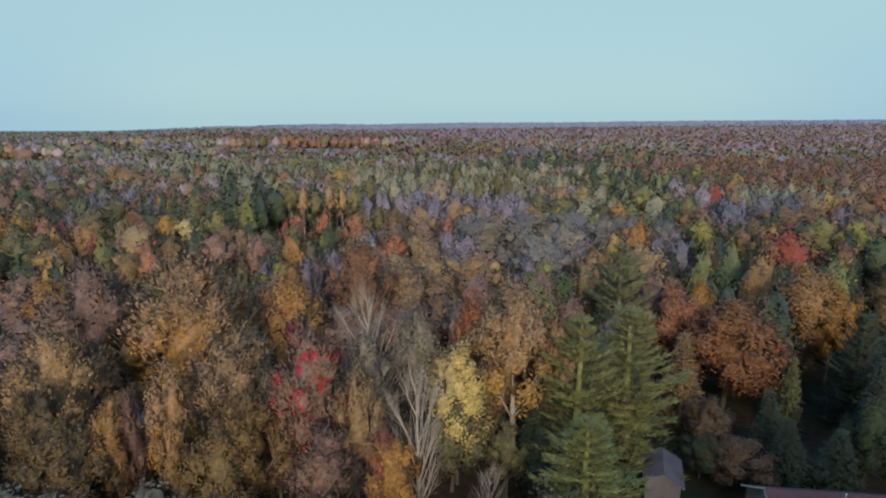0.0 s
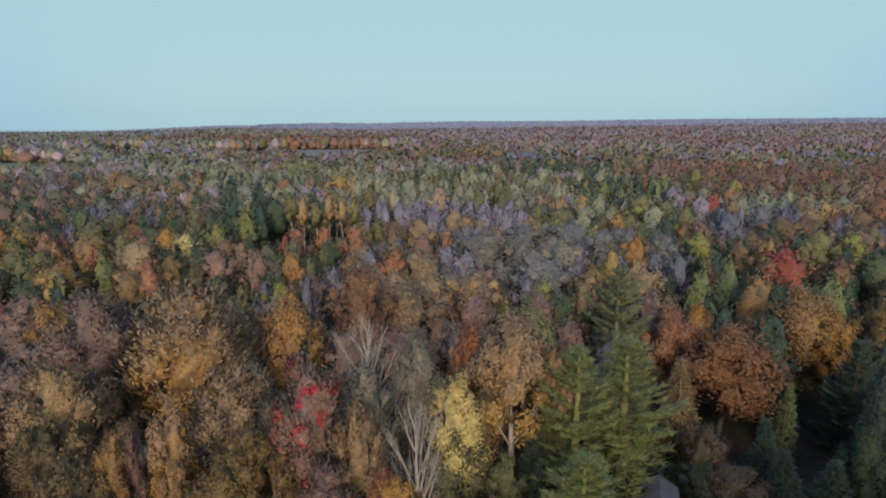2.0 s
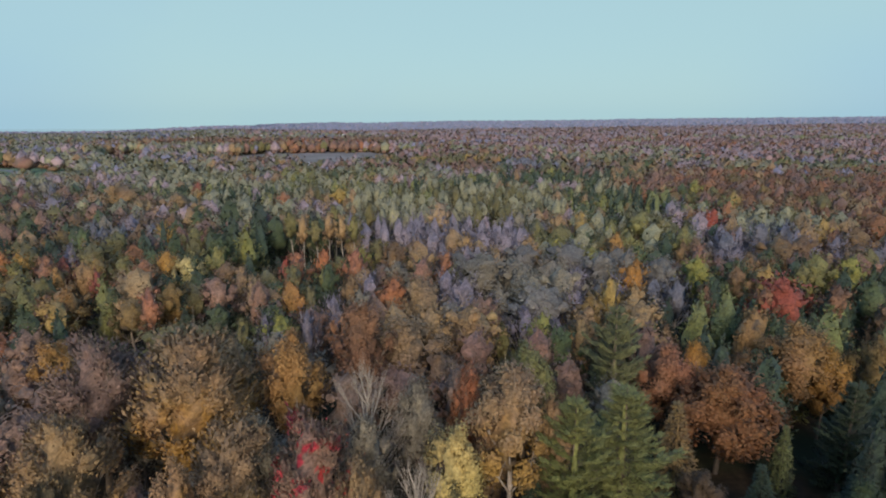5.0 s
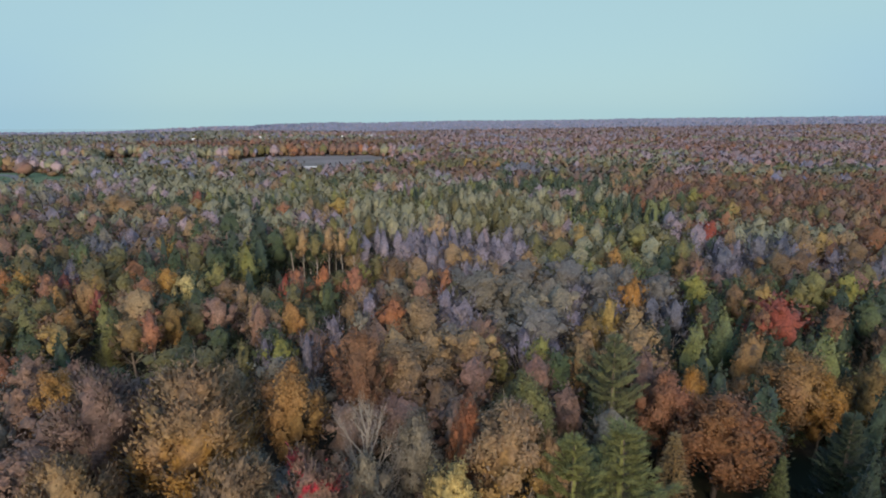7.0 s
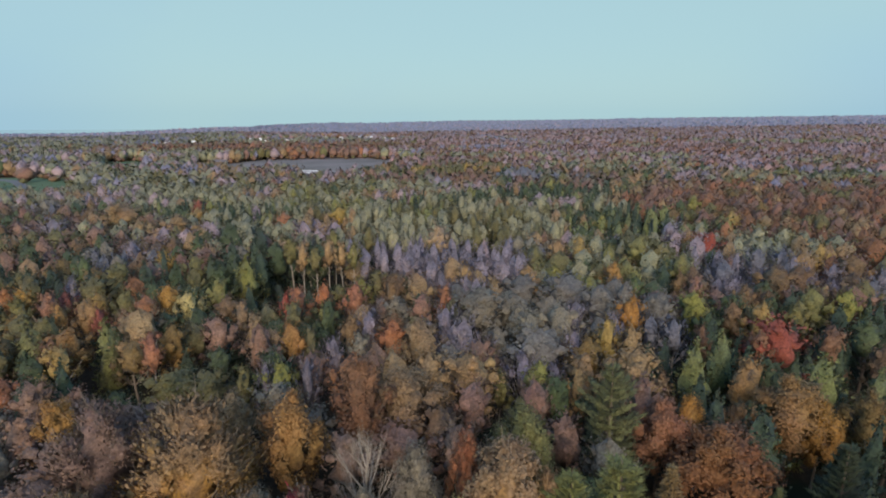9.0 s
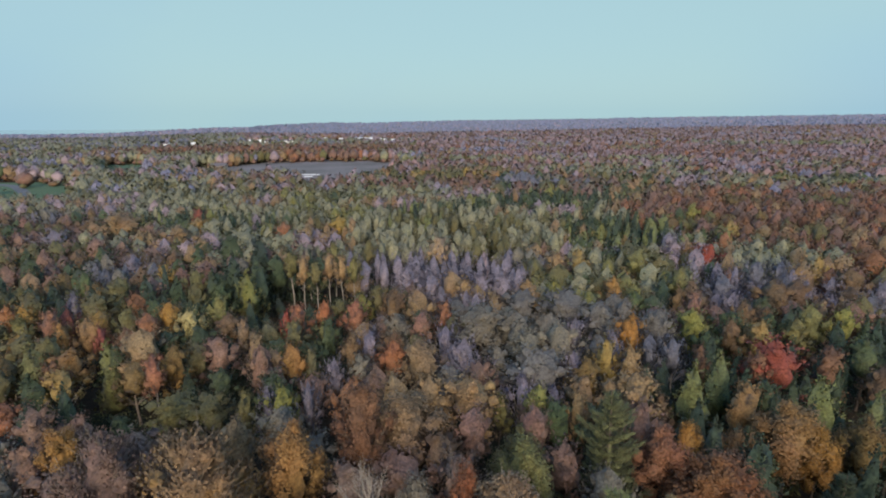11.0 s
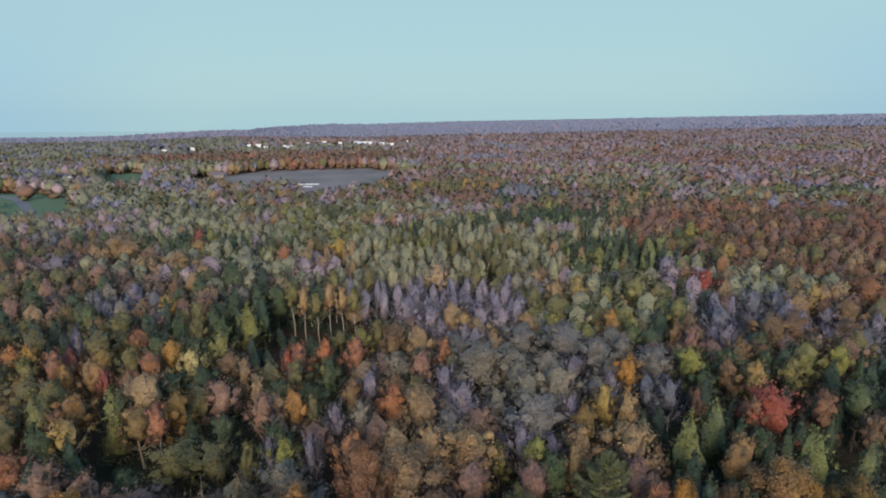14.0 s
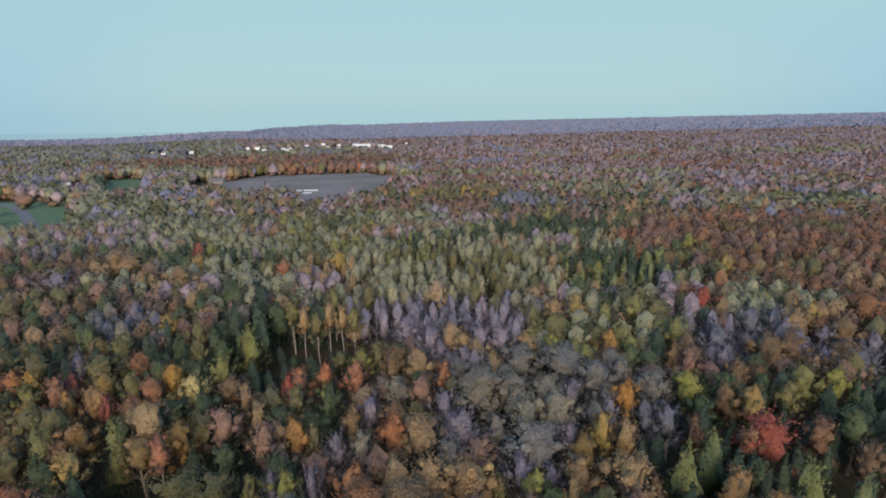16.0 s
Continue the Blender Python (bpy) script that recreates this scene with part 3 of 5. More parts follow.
def ramp_at(x, y):
    """The height of the land: level near by, falling far off towards the lake and rising on the other side."""
    q = np.clip((np.asarray(y, float) - 700) / 1900, 0, 1)
    q = q * q * (3 - 2 * q)
    az = np.asarray(x, float) / np.maximum(np.asarray(y, float), 1.0)
    return q * np.interp(az, (-0.8, -0.58, -0.37, -0.13, 0.06, 0.6, 0.9), (-42, -38, -14, -23, -13, 10, 16))


def tree(kind, x, y, h, r, colour, turn=None, variant=None):
    """Plants a tree of that kind, height and crown radius at x, y."""
    k = KINDS[kind]
    rng = random.Random(int(x * 131 + y * 977))
    variant = rng.randrange(len(k.variants)) if variant is None else variant % len(k.variants)
    key = (kind, variant)
    own_h, own_r = k.sizes[variant]
    m = pose(x, y, 0, rng.uniform(-2, 2), rng.uniform(-2, 2), rng.uniform(0, 360) if turn is None else turn) @ Matrix.Diagonal((r / own_r, r / own_r, h / own_h, 1))
    if key not in MASTERS:
        ob = new(k.name)
        for name, me in k.variants[variant]:
            piece = mesh_part(name, me, ob)
            if name in ("branchwork", "brushwood"):
                tagged(piece, kind="stuff")
        ob.matrix_basis = m
        MASTERS[key] = ob
    else:
        ob = copy_thing(MASTERS[key], Matrix())
        ob.matrix_basis = m
    for child in ob.children:
        if child.name.split(".")[0] == "crown":
            child.material_slots[0].link = "OBJECT"
            child.material_slots[0].material = LEAF[colour]
    words = KIND_WORDS[kind.split("_")[0]].format(COLOUR_WORDS[colour] if kind != "bare" else "fine leafless")
    tagged(ob, words, k.category, "trees of the forest")
    TAKEN.append((x, y, r))
    return ob



# ---- the trees that stand out, from the nearest outwards ----
tree("thin", -30.9, 65.5, 23.0, 7.2, "tangold")
tree("thin", -44.2, 67.7, 21.0, 6.9, "mauvebrown")
tree("maple", -21.3, 73.9, 20.0, 4.6, "amber")
tree("bare", -9.7, 64.2, 20.5, 4.3, "slate")
tree("maple", -12.9, 82.6, 21.0, 4.2, "rust")
tree("thin", -13.0, 51.9, 19.5, 4.5, "scarlet")
tree("thin", -22.2, 54.6, 18.0, 4.9, "tan")
tree("maple", -20.6, 57.5, 17.0, 2.4, "greyolive")
tree("bare", -2.8, 47.2, 18.0, 3.0, "slate")
tree("maple", 1.1, 55.7, 16.5, 3.6, "paleyellow")
tree("poplar", 7.1, 58.8, 22.0, 4.1, "tangold")
tree("maple", 11.3, 70.3, 19.5, 4.0, "lime")
tree("pine", 24.4, 78.7, 21.5, 4.8, "pine")
tree("pine", 20.1, 59.3, 18.5, 5.9, "pine")
tree("pine", 13.9, 56.4, 18.5, 4.9, "pine")
tree("pine", 12.1, 44.7, 13.5, 5.2, "pine")
tree("maple", 32.1, 79.4, 16.0, 4.5, "coral")
tree("oak", 37.2, 71.9, 15.5, 7.1, "rust")
tree("spruce", 29.5, 66.9, 13.0, 3.3, "rustspruce")
tree("spruce", 42.8, 66.7, 10.0, 2.0, "pine")
tree("pine", 51.5, 67.9, 15.0, 3.9, "green")
tree("maple", 43.6, 53.9, 11.0, 2.5, "green")
tree("oak", 30.8, 55.7, 5.5, 3.7, "brown")
tree("thin", -40.0, 53.9, 18.0, 5.4, "tan")
tree("maple", -31.1, 48.1, 14.0, 1.8, "amber")
tree("thin", -29.9, 49.2, 14.0, 1.7, "redtan")
tree("oak", -34.1, 46.6, 12.0, 3.8, "bronze")
tree("poplar", -23.6, 44.9, 13.5, 1.4, "amber")
tree("maple", -25.7, 49.1, 17.0, 2.4, "tangold")
tree("maple", -4.9, 45.4, 11.5, 2.4, "amber")
tree("thin", -5.7, 45.8, 12.5, 1.5, "red")
tree("oak", -3.0, 65.7, 17.0, 3.2, "greyolive")
tree("oak", -8.5, 58.6, 16.0, 3.0, "greyolive")
tree("thin", 2.6, 66.9, 18.0, 2.2, "coral")
tree("maple", 0.5, 54.4, 11.0, 3.3, "olive")
tree("thin", -18.9, 48.8, 14.0, 4.2, "bronze")
tree("thin", -11.5, 46.9, 11.5, 3.1, "mauvebrown")
tree("maple", 6.2, 53.1, 9.0, 2.1, "olive")
tree("thin", 11.6, 58.8, 18.0, 1.9, "tan")
tree("spruce", 9.6, 57.2, 9.5, 2.8, "spruce")
tree("spruce", 9.5, 52.7, 8.0, 2.0, "spruce")
tree("maple", 29.5, 59.2, 8.5, 2.6, "brown")
tree("thin", -39.5, 49.4, 14.0, 3.0, "bronze")
tree("maple", -20.6, 46.0, 12.0, 3.0, "bronze")
tree("thin", -16.8, 51.4, 13.0, 2.5, "brown")
tree("thin", -9.1, 51.3, 15.5, 2.8, "tan")
tree("thin", 4.9, 59.7, 15.0, 2.2, "brown")
tree("poplar", -55.7, 77.0, 17.0, 3.0, "amber")
tree("oak_mid", -49.3, 97.7, 12.0, 6.3, "olive")
tree("oak_mid", -42.3, 97.4, 12.5, 5.0, "olive")
tree("oak", -6.6, 86.7, 17.0, 7.0, "tan")
tree("maple", 11.4, 78.7, 16.0, 3.4, "olive")
tree("maple", 37.0, 80.5, 16.0, 2.6, "amber")
tree("maple", 62.9, 80.1, 17.0, 3.3, "bronze")
tree("maple", 44.2, 81.3, 14.0, 2.7, "amber")
tree("maple_mid", 38.2, 94.5, 14.0, 3.1, "brown")
tree("pine_mid", -70.3, 90.8, 14.0, 3.9, "spruce")
tree("spruce", 63.4, 86.0, 13.0, 3.3, "spruce")
tree("maple", -12.0, 80.4, 16.0, 2.6, "rust")
tree("maple_mid", -54.6, 90.3, 12.0, 3.0, "green")
tree("oak", 47.3, 82.8, 13.0, 5.0, "green")
tree("pine_mid", -128.7, 176.7, 19.0, 5.8, "green")
tree("bare_mid", -97.9, 147.2, 16.0, 3.9, "mauve")
tree("maple_mid", -88.1, 142.6, 17.0, 6.1, "olive")
tree("maple_mid", -91.5, 135.5, 16.0, 3.1, "red")
tree("maple_mid", -100.7, 134.6, 17.0, 4.5, "amber")
tree("maple_mid", -92.6, 130.3, 17.0, 3.7, "coral")
tree("maple_mid", -86.9, 126.1, 16.0, 2.9, "amber")
tree("maple_mid", -77.4, 124.8, 15.0, 2.2, "red")
tree("maple_mid", -80.6, 146.8, 16.0, 4.3, "rust")
tree("maple_mid", -73.6, 142.3, 16.0, 4.7, "green")
tree("maple_mid", -90.7, 156.4, 17.0, 5.8, "olive")
tree("pine_mid", -82.2, 110.4, 17.0, 4.5, "lime")
tree("spruce_mid", -66.5, 108.8, 18.0, 3.7, "lime")
tree("thin_mid", -62.9, 115.8, 18.0, 6.6, "tan")
tree("poplar_mid", -54.7, 103.5, 17.0, 2.6, "coral")
tree("poplar_mid", -70.1, 99.8, 16.0, 3.6, "gold")
tree("maple_mid", -59.8, 131.2, 17.0, 4.4, "paleyellow")
tree("maple_mid", -57.0, 141.6, 17.0, 4.1, "lime")
tree("maple_mid", -52.3, 122.3, 12.0, 2.3, "red")
tree("maple_mid", -74.6, 105.2, 16.0, 3.5, "rust")
tree("pine_mid", -75.6, 100.2, 15.0, 4.5, "green")
tree("maple_mid", -29.9, 110.2, 17.0, 3.8, "amber")
tree("maple_mid", -26.1, 110.5, 16.0, 2.4, "olive")
tree("maple_mid", -27.9, 93.6, 16.0, 3.3, "lime")
tree("thin_mid", -36.2, 108.6, 17.0, 3.9, "redtan")
tree("maple_mid", -41.6, 121.4, 15.0, 2.8, "tan")
tree("maple_mid", -35.0, 94.0, 15.0, 2.3, "olive")
tree("bare_mid", -30.8, 94.1, 16.0, 2.3, "mauve")
tree("bare_mid", -23.5, 93.9, 17.0, 2.4, "mauve")
tree("maple_mid", -35.8, 133.7, 17.0, 4.0, "coral")
tree("maple_mid", -38.0, 132.8, 16.0, 1.7, "red")
tree("maple_mid", -28.7, 135.6, 17.0, 2.8, "coral")
tree("maple_mid", -22.2, 138.5, 17.0, 4.0, "coral")
tree("maple_mid", -28.1, 131.7, 14.0, 3.0, "lime")
tree("maple_mid", -6.2, 143.2, 18.0, 4.9, "tan")
tree("maple_mid", 0.2, 139.3, 16.0, 3.8, "coral")
tree("maple_mid", 1.9, 134.8, 14.0, 3.2, "olive")
tree("maple_mid", -10.6, 110.3, 17.0, 3.9, "coral")
tree("oak_mid", -4.7, 109.6, 18.0, 5.0, "tan")
tree("maple_mid", -15.9, 106.6, 16.0, 3.0, "greyolive")
tree("maple_mid", -19.9, 116.4, 16.0, 2.9, "brown")
tree("maple_mid", -15.8, 92.6, 18.0, 3.9, "coral")
tree("thin_mid", -8.9, 96.2, 17.0, 4.5, "tan")
tree("pine_mid", -77.5, 206.2, 20.0, 8.6, "green")
tree("pine_mid", -82.4, 190.2, 19.0, 6.2, "green")
tree("pine_mid", -66.0, 178.8, 19.0, 4.7, "spruce")
tree("pine_mid", -56.4, 160.7, 18.0, 5.3, "lime")
tree("pine_mid", -63.5, 196.3, 20.0, 6.1, "spruce")
tree("maple_mid", -85.8, 174.1, 17.0, 4.1, "gold")
tree("maple_mid", -73.3, 167.1, 17.0, 4.6, "olive")
tree("pine_mid", -75.0, 157.8, 17.0, 4.4, "green")
tree("pine_mid", -66.3, 162.1, 17.0, 4.5, "green")
tree("pine_mid", -54.5, 168.7, 18.0, 4.1, "spruce")
tree("spruce_mid", -50.8, 145.9, 14.0, 3.5, "spruce")
tree("maple_mid", -65.7, 236.4, 18.0, 5.1, "coral")
tree("poplar_mid", -47.8, 179.0, 19.0, 3.2, "olive")
tree("poplar_mid", -42.8, 173.0, 19.0, 2.7, "tan")
tree("poplar_mid", -38.0, 170.5, 18.0, 3.1, "olive")
tree("poplar_mid", -35.5, 175.6, 19.0, 2.8, "tan")
tree("poplar_mid", -30.9, 173.8, 19.0, 2.9, "tan")
tree("poplar_mid", -27.2, 172.5, 19.0, 2.7, "olive")
tree("poplar_mid", -25.4, 192.8, 20.0, 3.6, "olive")
tree("poplar_mid", -44.4, 188.0, 19.0, 3.2, "greyolive")
tree("poplar_mid", -36.6, 191.0, 19.0, 3.2, "olive")
tree("maple_mid", -21.7, 149.9, 15.0, 4.3, "lime")
tree("poplar_mid", -17.4, 152.0, 16.0, 3.6, "olive")
tree("maple_mid", -29.9, 161.6, 9.0, 3.5, "olive")
tree("maple_mid", -1.5, 203.1, 19.0, 6.6, "paletan")
tree("maple_mid", -120.3, 234.3, 18.0, 6.3, "redtan")
tree("oak_mid", -103.8, 224.0, 19.0, 8.6, "tan")
tree("oak_mid", -139.2, 247.3, 20.0, 10.7, "tan")
tree("maple_mid", -116.2, 274.5, 18.0, 4.8, "red")
tree("maple_mid", -107.8, 252.6, 17.0, 5.5, "gold")
tree("maple_mid", -44.9, 251.2, 18.0, 6.7, "gold")
tree("bare_mid", -151.6, 222.9, 18.0, 8.8, "mauve")
tree("bare_mid", -102.1, 187.6, 17.0, 5.9, "mauve")
tree("bare_mid", -110.4, 179.0, 16.0, 4.7, "slate")
tree("oak_mid", 8.9, 133.0, 17.0, 9.6, "greyolive")
tree("oak_mid", 16.3, 131.9, 16.0, 6.4, "greyolive")
tree("oak_mid", 25.2, 120.0, 17.0, 6.2, "greyolive")
tree("oak_mid", 18.1, 106.2, 17.0, 7.6, "slategreen")
tree("oak_mid", 32.1, 147.8, 16.0, 8.7, "slategreen")
tree("oak_mid", 38.6, 137.8, 16.0, 5.9, "slategreen")
tree("oak_mid", 20.6, 150.2, 15.0, 7.2, "slategreen")
tree("oak_mid", 4.5, 94.7, 17.0, 6.6, "tan")
tree("oak_mid", -2.4, 97.4, 16.0, 4.9, "tan")
tree("bare_mid", 4.2, 113.6, 17.0, 5.2, "mauve")
tree("oak_mid", 1.8, 106.1, 14.0, 4.1, "slategreen")
tree("maple_mid", 9.7, 96.0, 13.0, 3.2, "olive")
tree("maple_mid", 42.4, 125.4, 18.0, 3.7, "amber")
tree("maple_mid", 32.1, 109.8, 18.0, 3.5, "gold")
tree("maple_mid", 36.7, 108.4, 17.0, 3.9, "tan")
tree("oak_mid", 33.0, 93.4, 18.5, 5.8, "tan")
tree("maple_mid", 22.3, 89.8, 17.0, 2.6, "tan")
tree("maple_mid", 15.6, 92.4, 16.0, 3.4, "lime")
tree("maple_mid", 18.7, 88.5, 15.5, 4.5, "green")
tree("pine_mid", 44.0, 97.3, 18.0, 4.5, "pine")
tree("pine_mid", 51.3, 101.7, 18.0, 4.2, "pine")
tree("maple_mid", 49.7, 90.1, 18.0, 4.3, "amber")
tree("pine_mid", 56.2, 92.0, 16.0, 2.8, "green")
tree("maple_mid", 63.7, 105.8, 19.0, 6.5, "red")
tree("maple_mid", 59.3, 104.9, 17.0, 3.5, "rust")
tree("maple_mid", 52.5, 111.3, 16.0, 2.6, "rust")
tree("maple_mid", 58.3, 130.0, 17.0, 5.2, "lime")
tree("maple_mid", 69.0, 122.0, 17.0, 4.1, "gold")
tree("maple_mid", 64.7, 124.9, 16.0, 3.5, "brown")
tree("maple_mid", 79.1, 124.7, 16.0, 4.1, "olive")
tree("maple_mid", 86.8, 132.3, 17.0, 4.6, "lime")
tree("maple_mid", 93.7, 130.1, 17.0, 4.4, "lime")
tree("maple_mid", 63.3, 142.5, 17.0, 3.4, "redtan")
tree("maple_mid", 63.0, 182.9, 19.0, 6.1, "lime")
tree("maple_mid", 69.5, 164.9, 18.0, 5.2, "lime")
tree("pine_mid", 62.4, 160.9, 16.0, 5.1, "spruce")
tree("maple_mid", 89.8, 194.3, 18.0, 6.5, "red")
tree("bare_mid", 83.8, 214.6, 18.0, 8.5, "mauve")
tree("maple_mid", 43.9, 186.4, 18.0, 4.7, "gold")
tree("maple_mid", 36.1, 182.3, 18.0, 4.2, "tan")
tree("maple_mid", 46.9, 157.1, 17.0, 3.9, "amber")
tree("maple_mid", 31.1, 156.9, 16.0, 3.5, "lime")
tree("bare_mid", 17.3, 162.0, 17.0, 5.2, "mauve")
tree("bare_mid", 10.1, 162.2, 17.0, 5.2, "mauve")
tree("bare_mid", -3.8, 162.7, 17.0, 5.2, "mauve")
tree("bare_mid", -10.7, 170.3, 17.0, 5.0, "mauve")
tree("bare_mid", 2.9, 172.3, 17.0, 4.6, "mauve")
tree("oak_mid", 88.6, 150.6, 17.0, 7.4, "brown")
tree("oak_mid", 96.2, 153.0, 17.0, 5.7, "brown")
tree("maple_mid", 115.9, 176.5, 18.0, 4.5, "gold")
tree("maple_mid", 118.2, 163.8, 17.0, 6.1, "brown")
tree("maple_mid", 139.1, 185.1, 18.0, 5.8, "rust")
tree("bare_mid", 79.7, 160.3, 17.0, 6.3, "slate")
tree("bare_mid", 96.2, 175.1, 17.0, 6.5, "slate")
tree("bare_mid", 103.9, 174.6, 17.0, 5.5, "slate")
tree("maple_mid", 76.6, 109.7, 16.0, 3.9, "rust")
tree("maple_mid", 85.9, 112.3, 17.0, 5.2, "green")
tree("pine_mid", 72.2, 100.1, 16.0, 2.2, "green")
tree("pine_mid", 64.9, 92.8, 17.0, 4.7, "pine")
tree("pine_mid", 72.2, 90.9, 16.0, 3.6, "pine")
tree("pine_mid", 61.9, 95.5, 16.0, 2.4, "green")
tree("spruce", 56.0, 86.1, 16.0, 2.0, "lime")
tree("maple_mid", 62.9, 230.6, 18.0, 5.3, "lime")
tree("maple_mid", 118.6, 237.6, 18.0, 4.4, "gold")
tree("maple_mid", 120.0, 281.0, 18.0, 6.4, "lime")
tree("maple_mid", -56.1, 257.0, 18.0, 5.3, "olive")
tree("bare_mid", 110.5, 145.0, 16.0, 6.2, "slate")
tree("oak_mid", 73.8, 138.3, 16.0, 4.5, "brown")
tree("oak_mid", 50.6, 132.5, 16.0, 5.7, "slategreen")
tree("bare_mid", 45.0, 119.8, 15.0, 4.6, "slate")
tree("bare_mid", 48.9, 117.1, 15.0, 4.5, "slate")
tree("oak_mid", 81.9, 102.7, 15.0, 3.4, "brown")
tree("oak_mid", -11.3, 132.6, 15.0, 4.3, "greyolive")
tree("bare_mid", -16.9, 123.8, 15.0, 4.1, "mauve")
tree("bare_mid", -21.7, 107.8, 15.0, 3.0, "mauve")
tree("spruce_mid", -47.2, 122.8, 13.0, 3.4, "spruce")
tree("spruce_mid", -50.4, 106.6, 13.0, 3.6, "green")
tree("maple_mid", -43.7, 106.4, 13.0, 3.6, "green")
tree("maple_mid", -47.8, 132.1, 14.0, 2.9, "tan")
tree("spruce", 40.0, 53.2, 8.0, 3.2, "spruce")
tree("spruce", 36.4, 54.7, 8.0, 2.7, "spruce")
tree("spruce", 46.9, 58.5, 13.0, 2.5, "spruce")
tree("spruce", 36.8, 59.7, 9.0, 2.6, "spruce")
tree("oak", 27.9, 57.0, 5.5, 2.2, "green")
tree("bare", 3.8, 47.1, 8.0, 1.6, "slate")
tree("maple", 52.9, 82.1, 18.0, 6.0, "amber")
tree("maple", 56.4, 80.3, 15.0, 3.1, "amber")


# ---- ground ----
def sheet(name, xs, ys, height, material, label, category):
    gx, gy = np.meshgrid(xs, ys, indexing="xy")
    v = np.stack([gx, gy, height(gx, gy)], -1).reshape(-1, 3)
    w = len(xs)
    i, k = np.meshgrid(np.arange(len(ys) - 1), np.arange(w - 1), indexing="ij")
    f = np.stack([i * w + k, i * w + k + 1, (i + 1) * w + k + 1, (i + 1) * w + k], -1).reshape(-1, 4)
    ob = new(name, mesh_of(name, v, f, [material], smooth=True))
    return tagged(ob, label, category, kind="structure")


def spaced(lo, hi, n, power):
    t = np.linspace(-1, 1, n)
    s = np.sign(t) * np.abs(t) ** power
    return np.where(s < 0, -s * lo, s * hi)


def shore(az):
    """How far the forest reaches, by direction: to the lake on one side, to the skyline on the other."""
    return np.interp(az, (-0.9, -0.33, -0.2, 0.9), (2650, 2650, 4300, 4600))


def land(x, y):
    small = 0.25 * np.sin(x * 0.11) * np.cos(y * 0.07)
    small = np.where((np.abs(x) < 900) & (y < 1000) & (y > 350), 0.0, small)
    return ramp_at(x, y) + np.where(y < 60, 0, small) - np.where((y > shore(x / np.maximum(y, 1.0)) + 60) & (x < 0), 60, 0)


sheet("ground", spaced(-4900, 4900, 121, 2.2), spaced(-600, 6500, 121, 2.0), land, GROUND, "forest floor of brown leaf litter and moss", "ground")


def outline_patch(name, corners, material, label, category, lift=0.12, kind="structure"):
    """A flat patch of land cover with the given corners, just above the ground, with a worn soft outline."""
    pts = []
    n = len(corners)
    mx, my = sum(c[0] for c in corners) / n, sum(c[1] for c in corners) / n
    corners = [(mx + (x - mx) * 1.14, my + (y - my) * 1.14) for x, y in corners]  # it runs on under the trees of the edge
    for i in range(n):
        (ax, ay), (bx, by) = corners[i], corners[(i + 1) % n]
        for q in (0.0, 0.25, 0.5, 0.75):
            j = 0.05 * math.hypot(bx - ax, by - ay) * math.sin(7.1 * i + 5 * q)
            pts.append((ax + (bx - ax) * q + j, ay + (by - ay) * q - j))
    bm = bmesh.new()
    vs = [bm.verts.new((x, y, float(ramp_at(x, y)) + 0.3 + lift)) for x, y in pts]
    face = bm.faces.new(vs)
    if face.normal.z < 0:
        face.normal_flip()
    bmesh.ops.triangulate(bm, faces=bm.faces[:])
    me = bpy.data.meshes.new(name)
    bm.to_mesh(me)
    bm.free()
    me.materials.append(material)
    return tagged(new(name, me), label, category, kind=kind)


FIELD_EDGE = [(-240, 610), (-232, 700), (-175, 752), (-100, 758), (-50, 715), (-32, 600), (-52, 500), (-85, 435), (-112, 440), (-135, 490), (-185, 510)]
LAWN_EDGE = [(-395, 520), (-362, 522), (-330, 518), (-308, 496), (-265, 430), (-225, 350), (-262, 330), (-420, 470)]
LAWN2_EDGE = [(-400, 700), (-360, 705), (-312, 600), (-272, 520), (-292, 507), (-345, 600)]
FAR_EDGE = [(80, 1540), (225, 1560), (235, 1640), (95, 1650)]
YARD_EDGE = [(20, 40), (34, 38), (40, 44), (38, 52), (30, 58), (22, 58)]
outline_patch("field", FIELD_EDGE, FIELD, "harvested grey-brown farm field among the woods", "field")
outline_patch("village_ground", [(-700, 1250), (-520, 1420), (-340, 1470), (-160, 1440), (30, 1330), (-160, 1130), (-340, 1080), (-560, 1120)], FIELD, "pale open ground between the far houses", "field", lift=0.7)
outline_patch("lawn", LAWN_EDGE, LAWN, "green mown grass beside a bending road", "lawn")
outline_patch("lawn", LAWN2_EDGE, LAWN, "green meadow patch among autumn trees", "lawn")
outline_patch("field", FAR_EDGE, FIELD, "narrow distant farm field in the woods", "field")


def ribbon(name, line, width, material, label, lift):
    p = np.array(line, float)
    t = np.linspace(0, len(p) - 1, 8 * len(p))
    p = np.column_stack([np.interp(t, np.arange(len(p)), p[:, i]) for i in range(2)])
    for _ in range(6):
        p[1:-1] = (p[:-2] + p[1:-1] * 2 + p[2:]) / 4
    d = unit(np.gradient(p, axis=0))
    side = np.column_stack([-d[:, 1], d[:, 0]]) * width / 2
    z = np.full((len(p), 1), 0.3 + lift)
    v = np.concatenate([np.column_stack([p - side, z]), np.column_stack([p + side, z])])
    n = len(p)
    i = np.arange(n - 1)
    f = np.stack([i, i + n, i + n + 1, i + 1], -1)[:, ::-1]
    return tagged(new(name, mesh_of(name, v, f, [material])), label, "road", kind="structure")


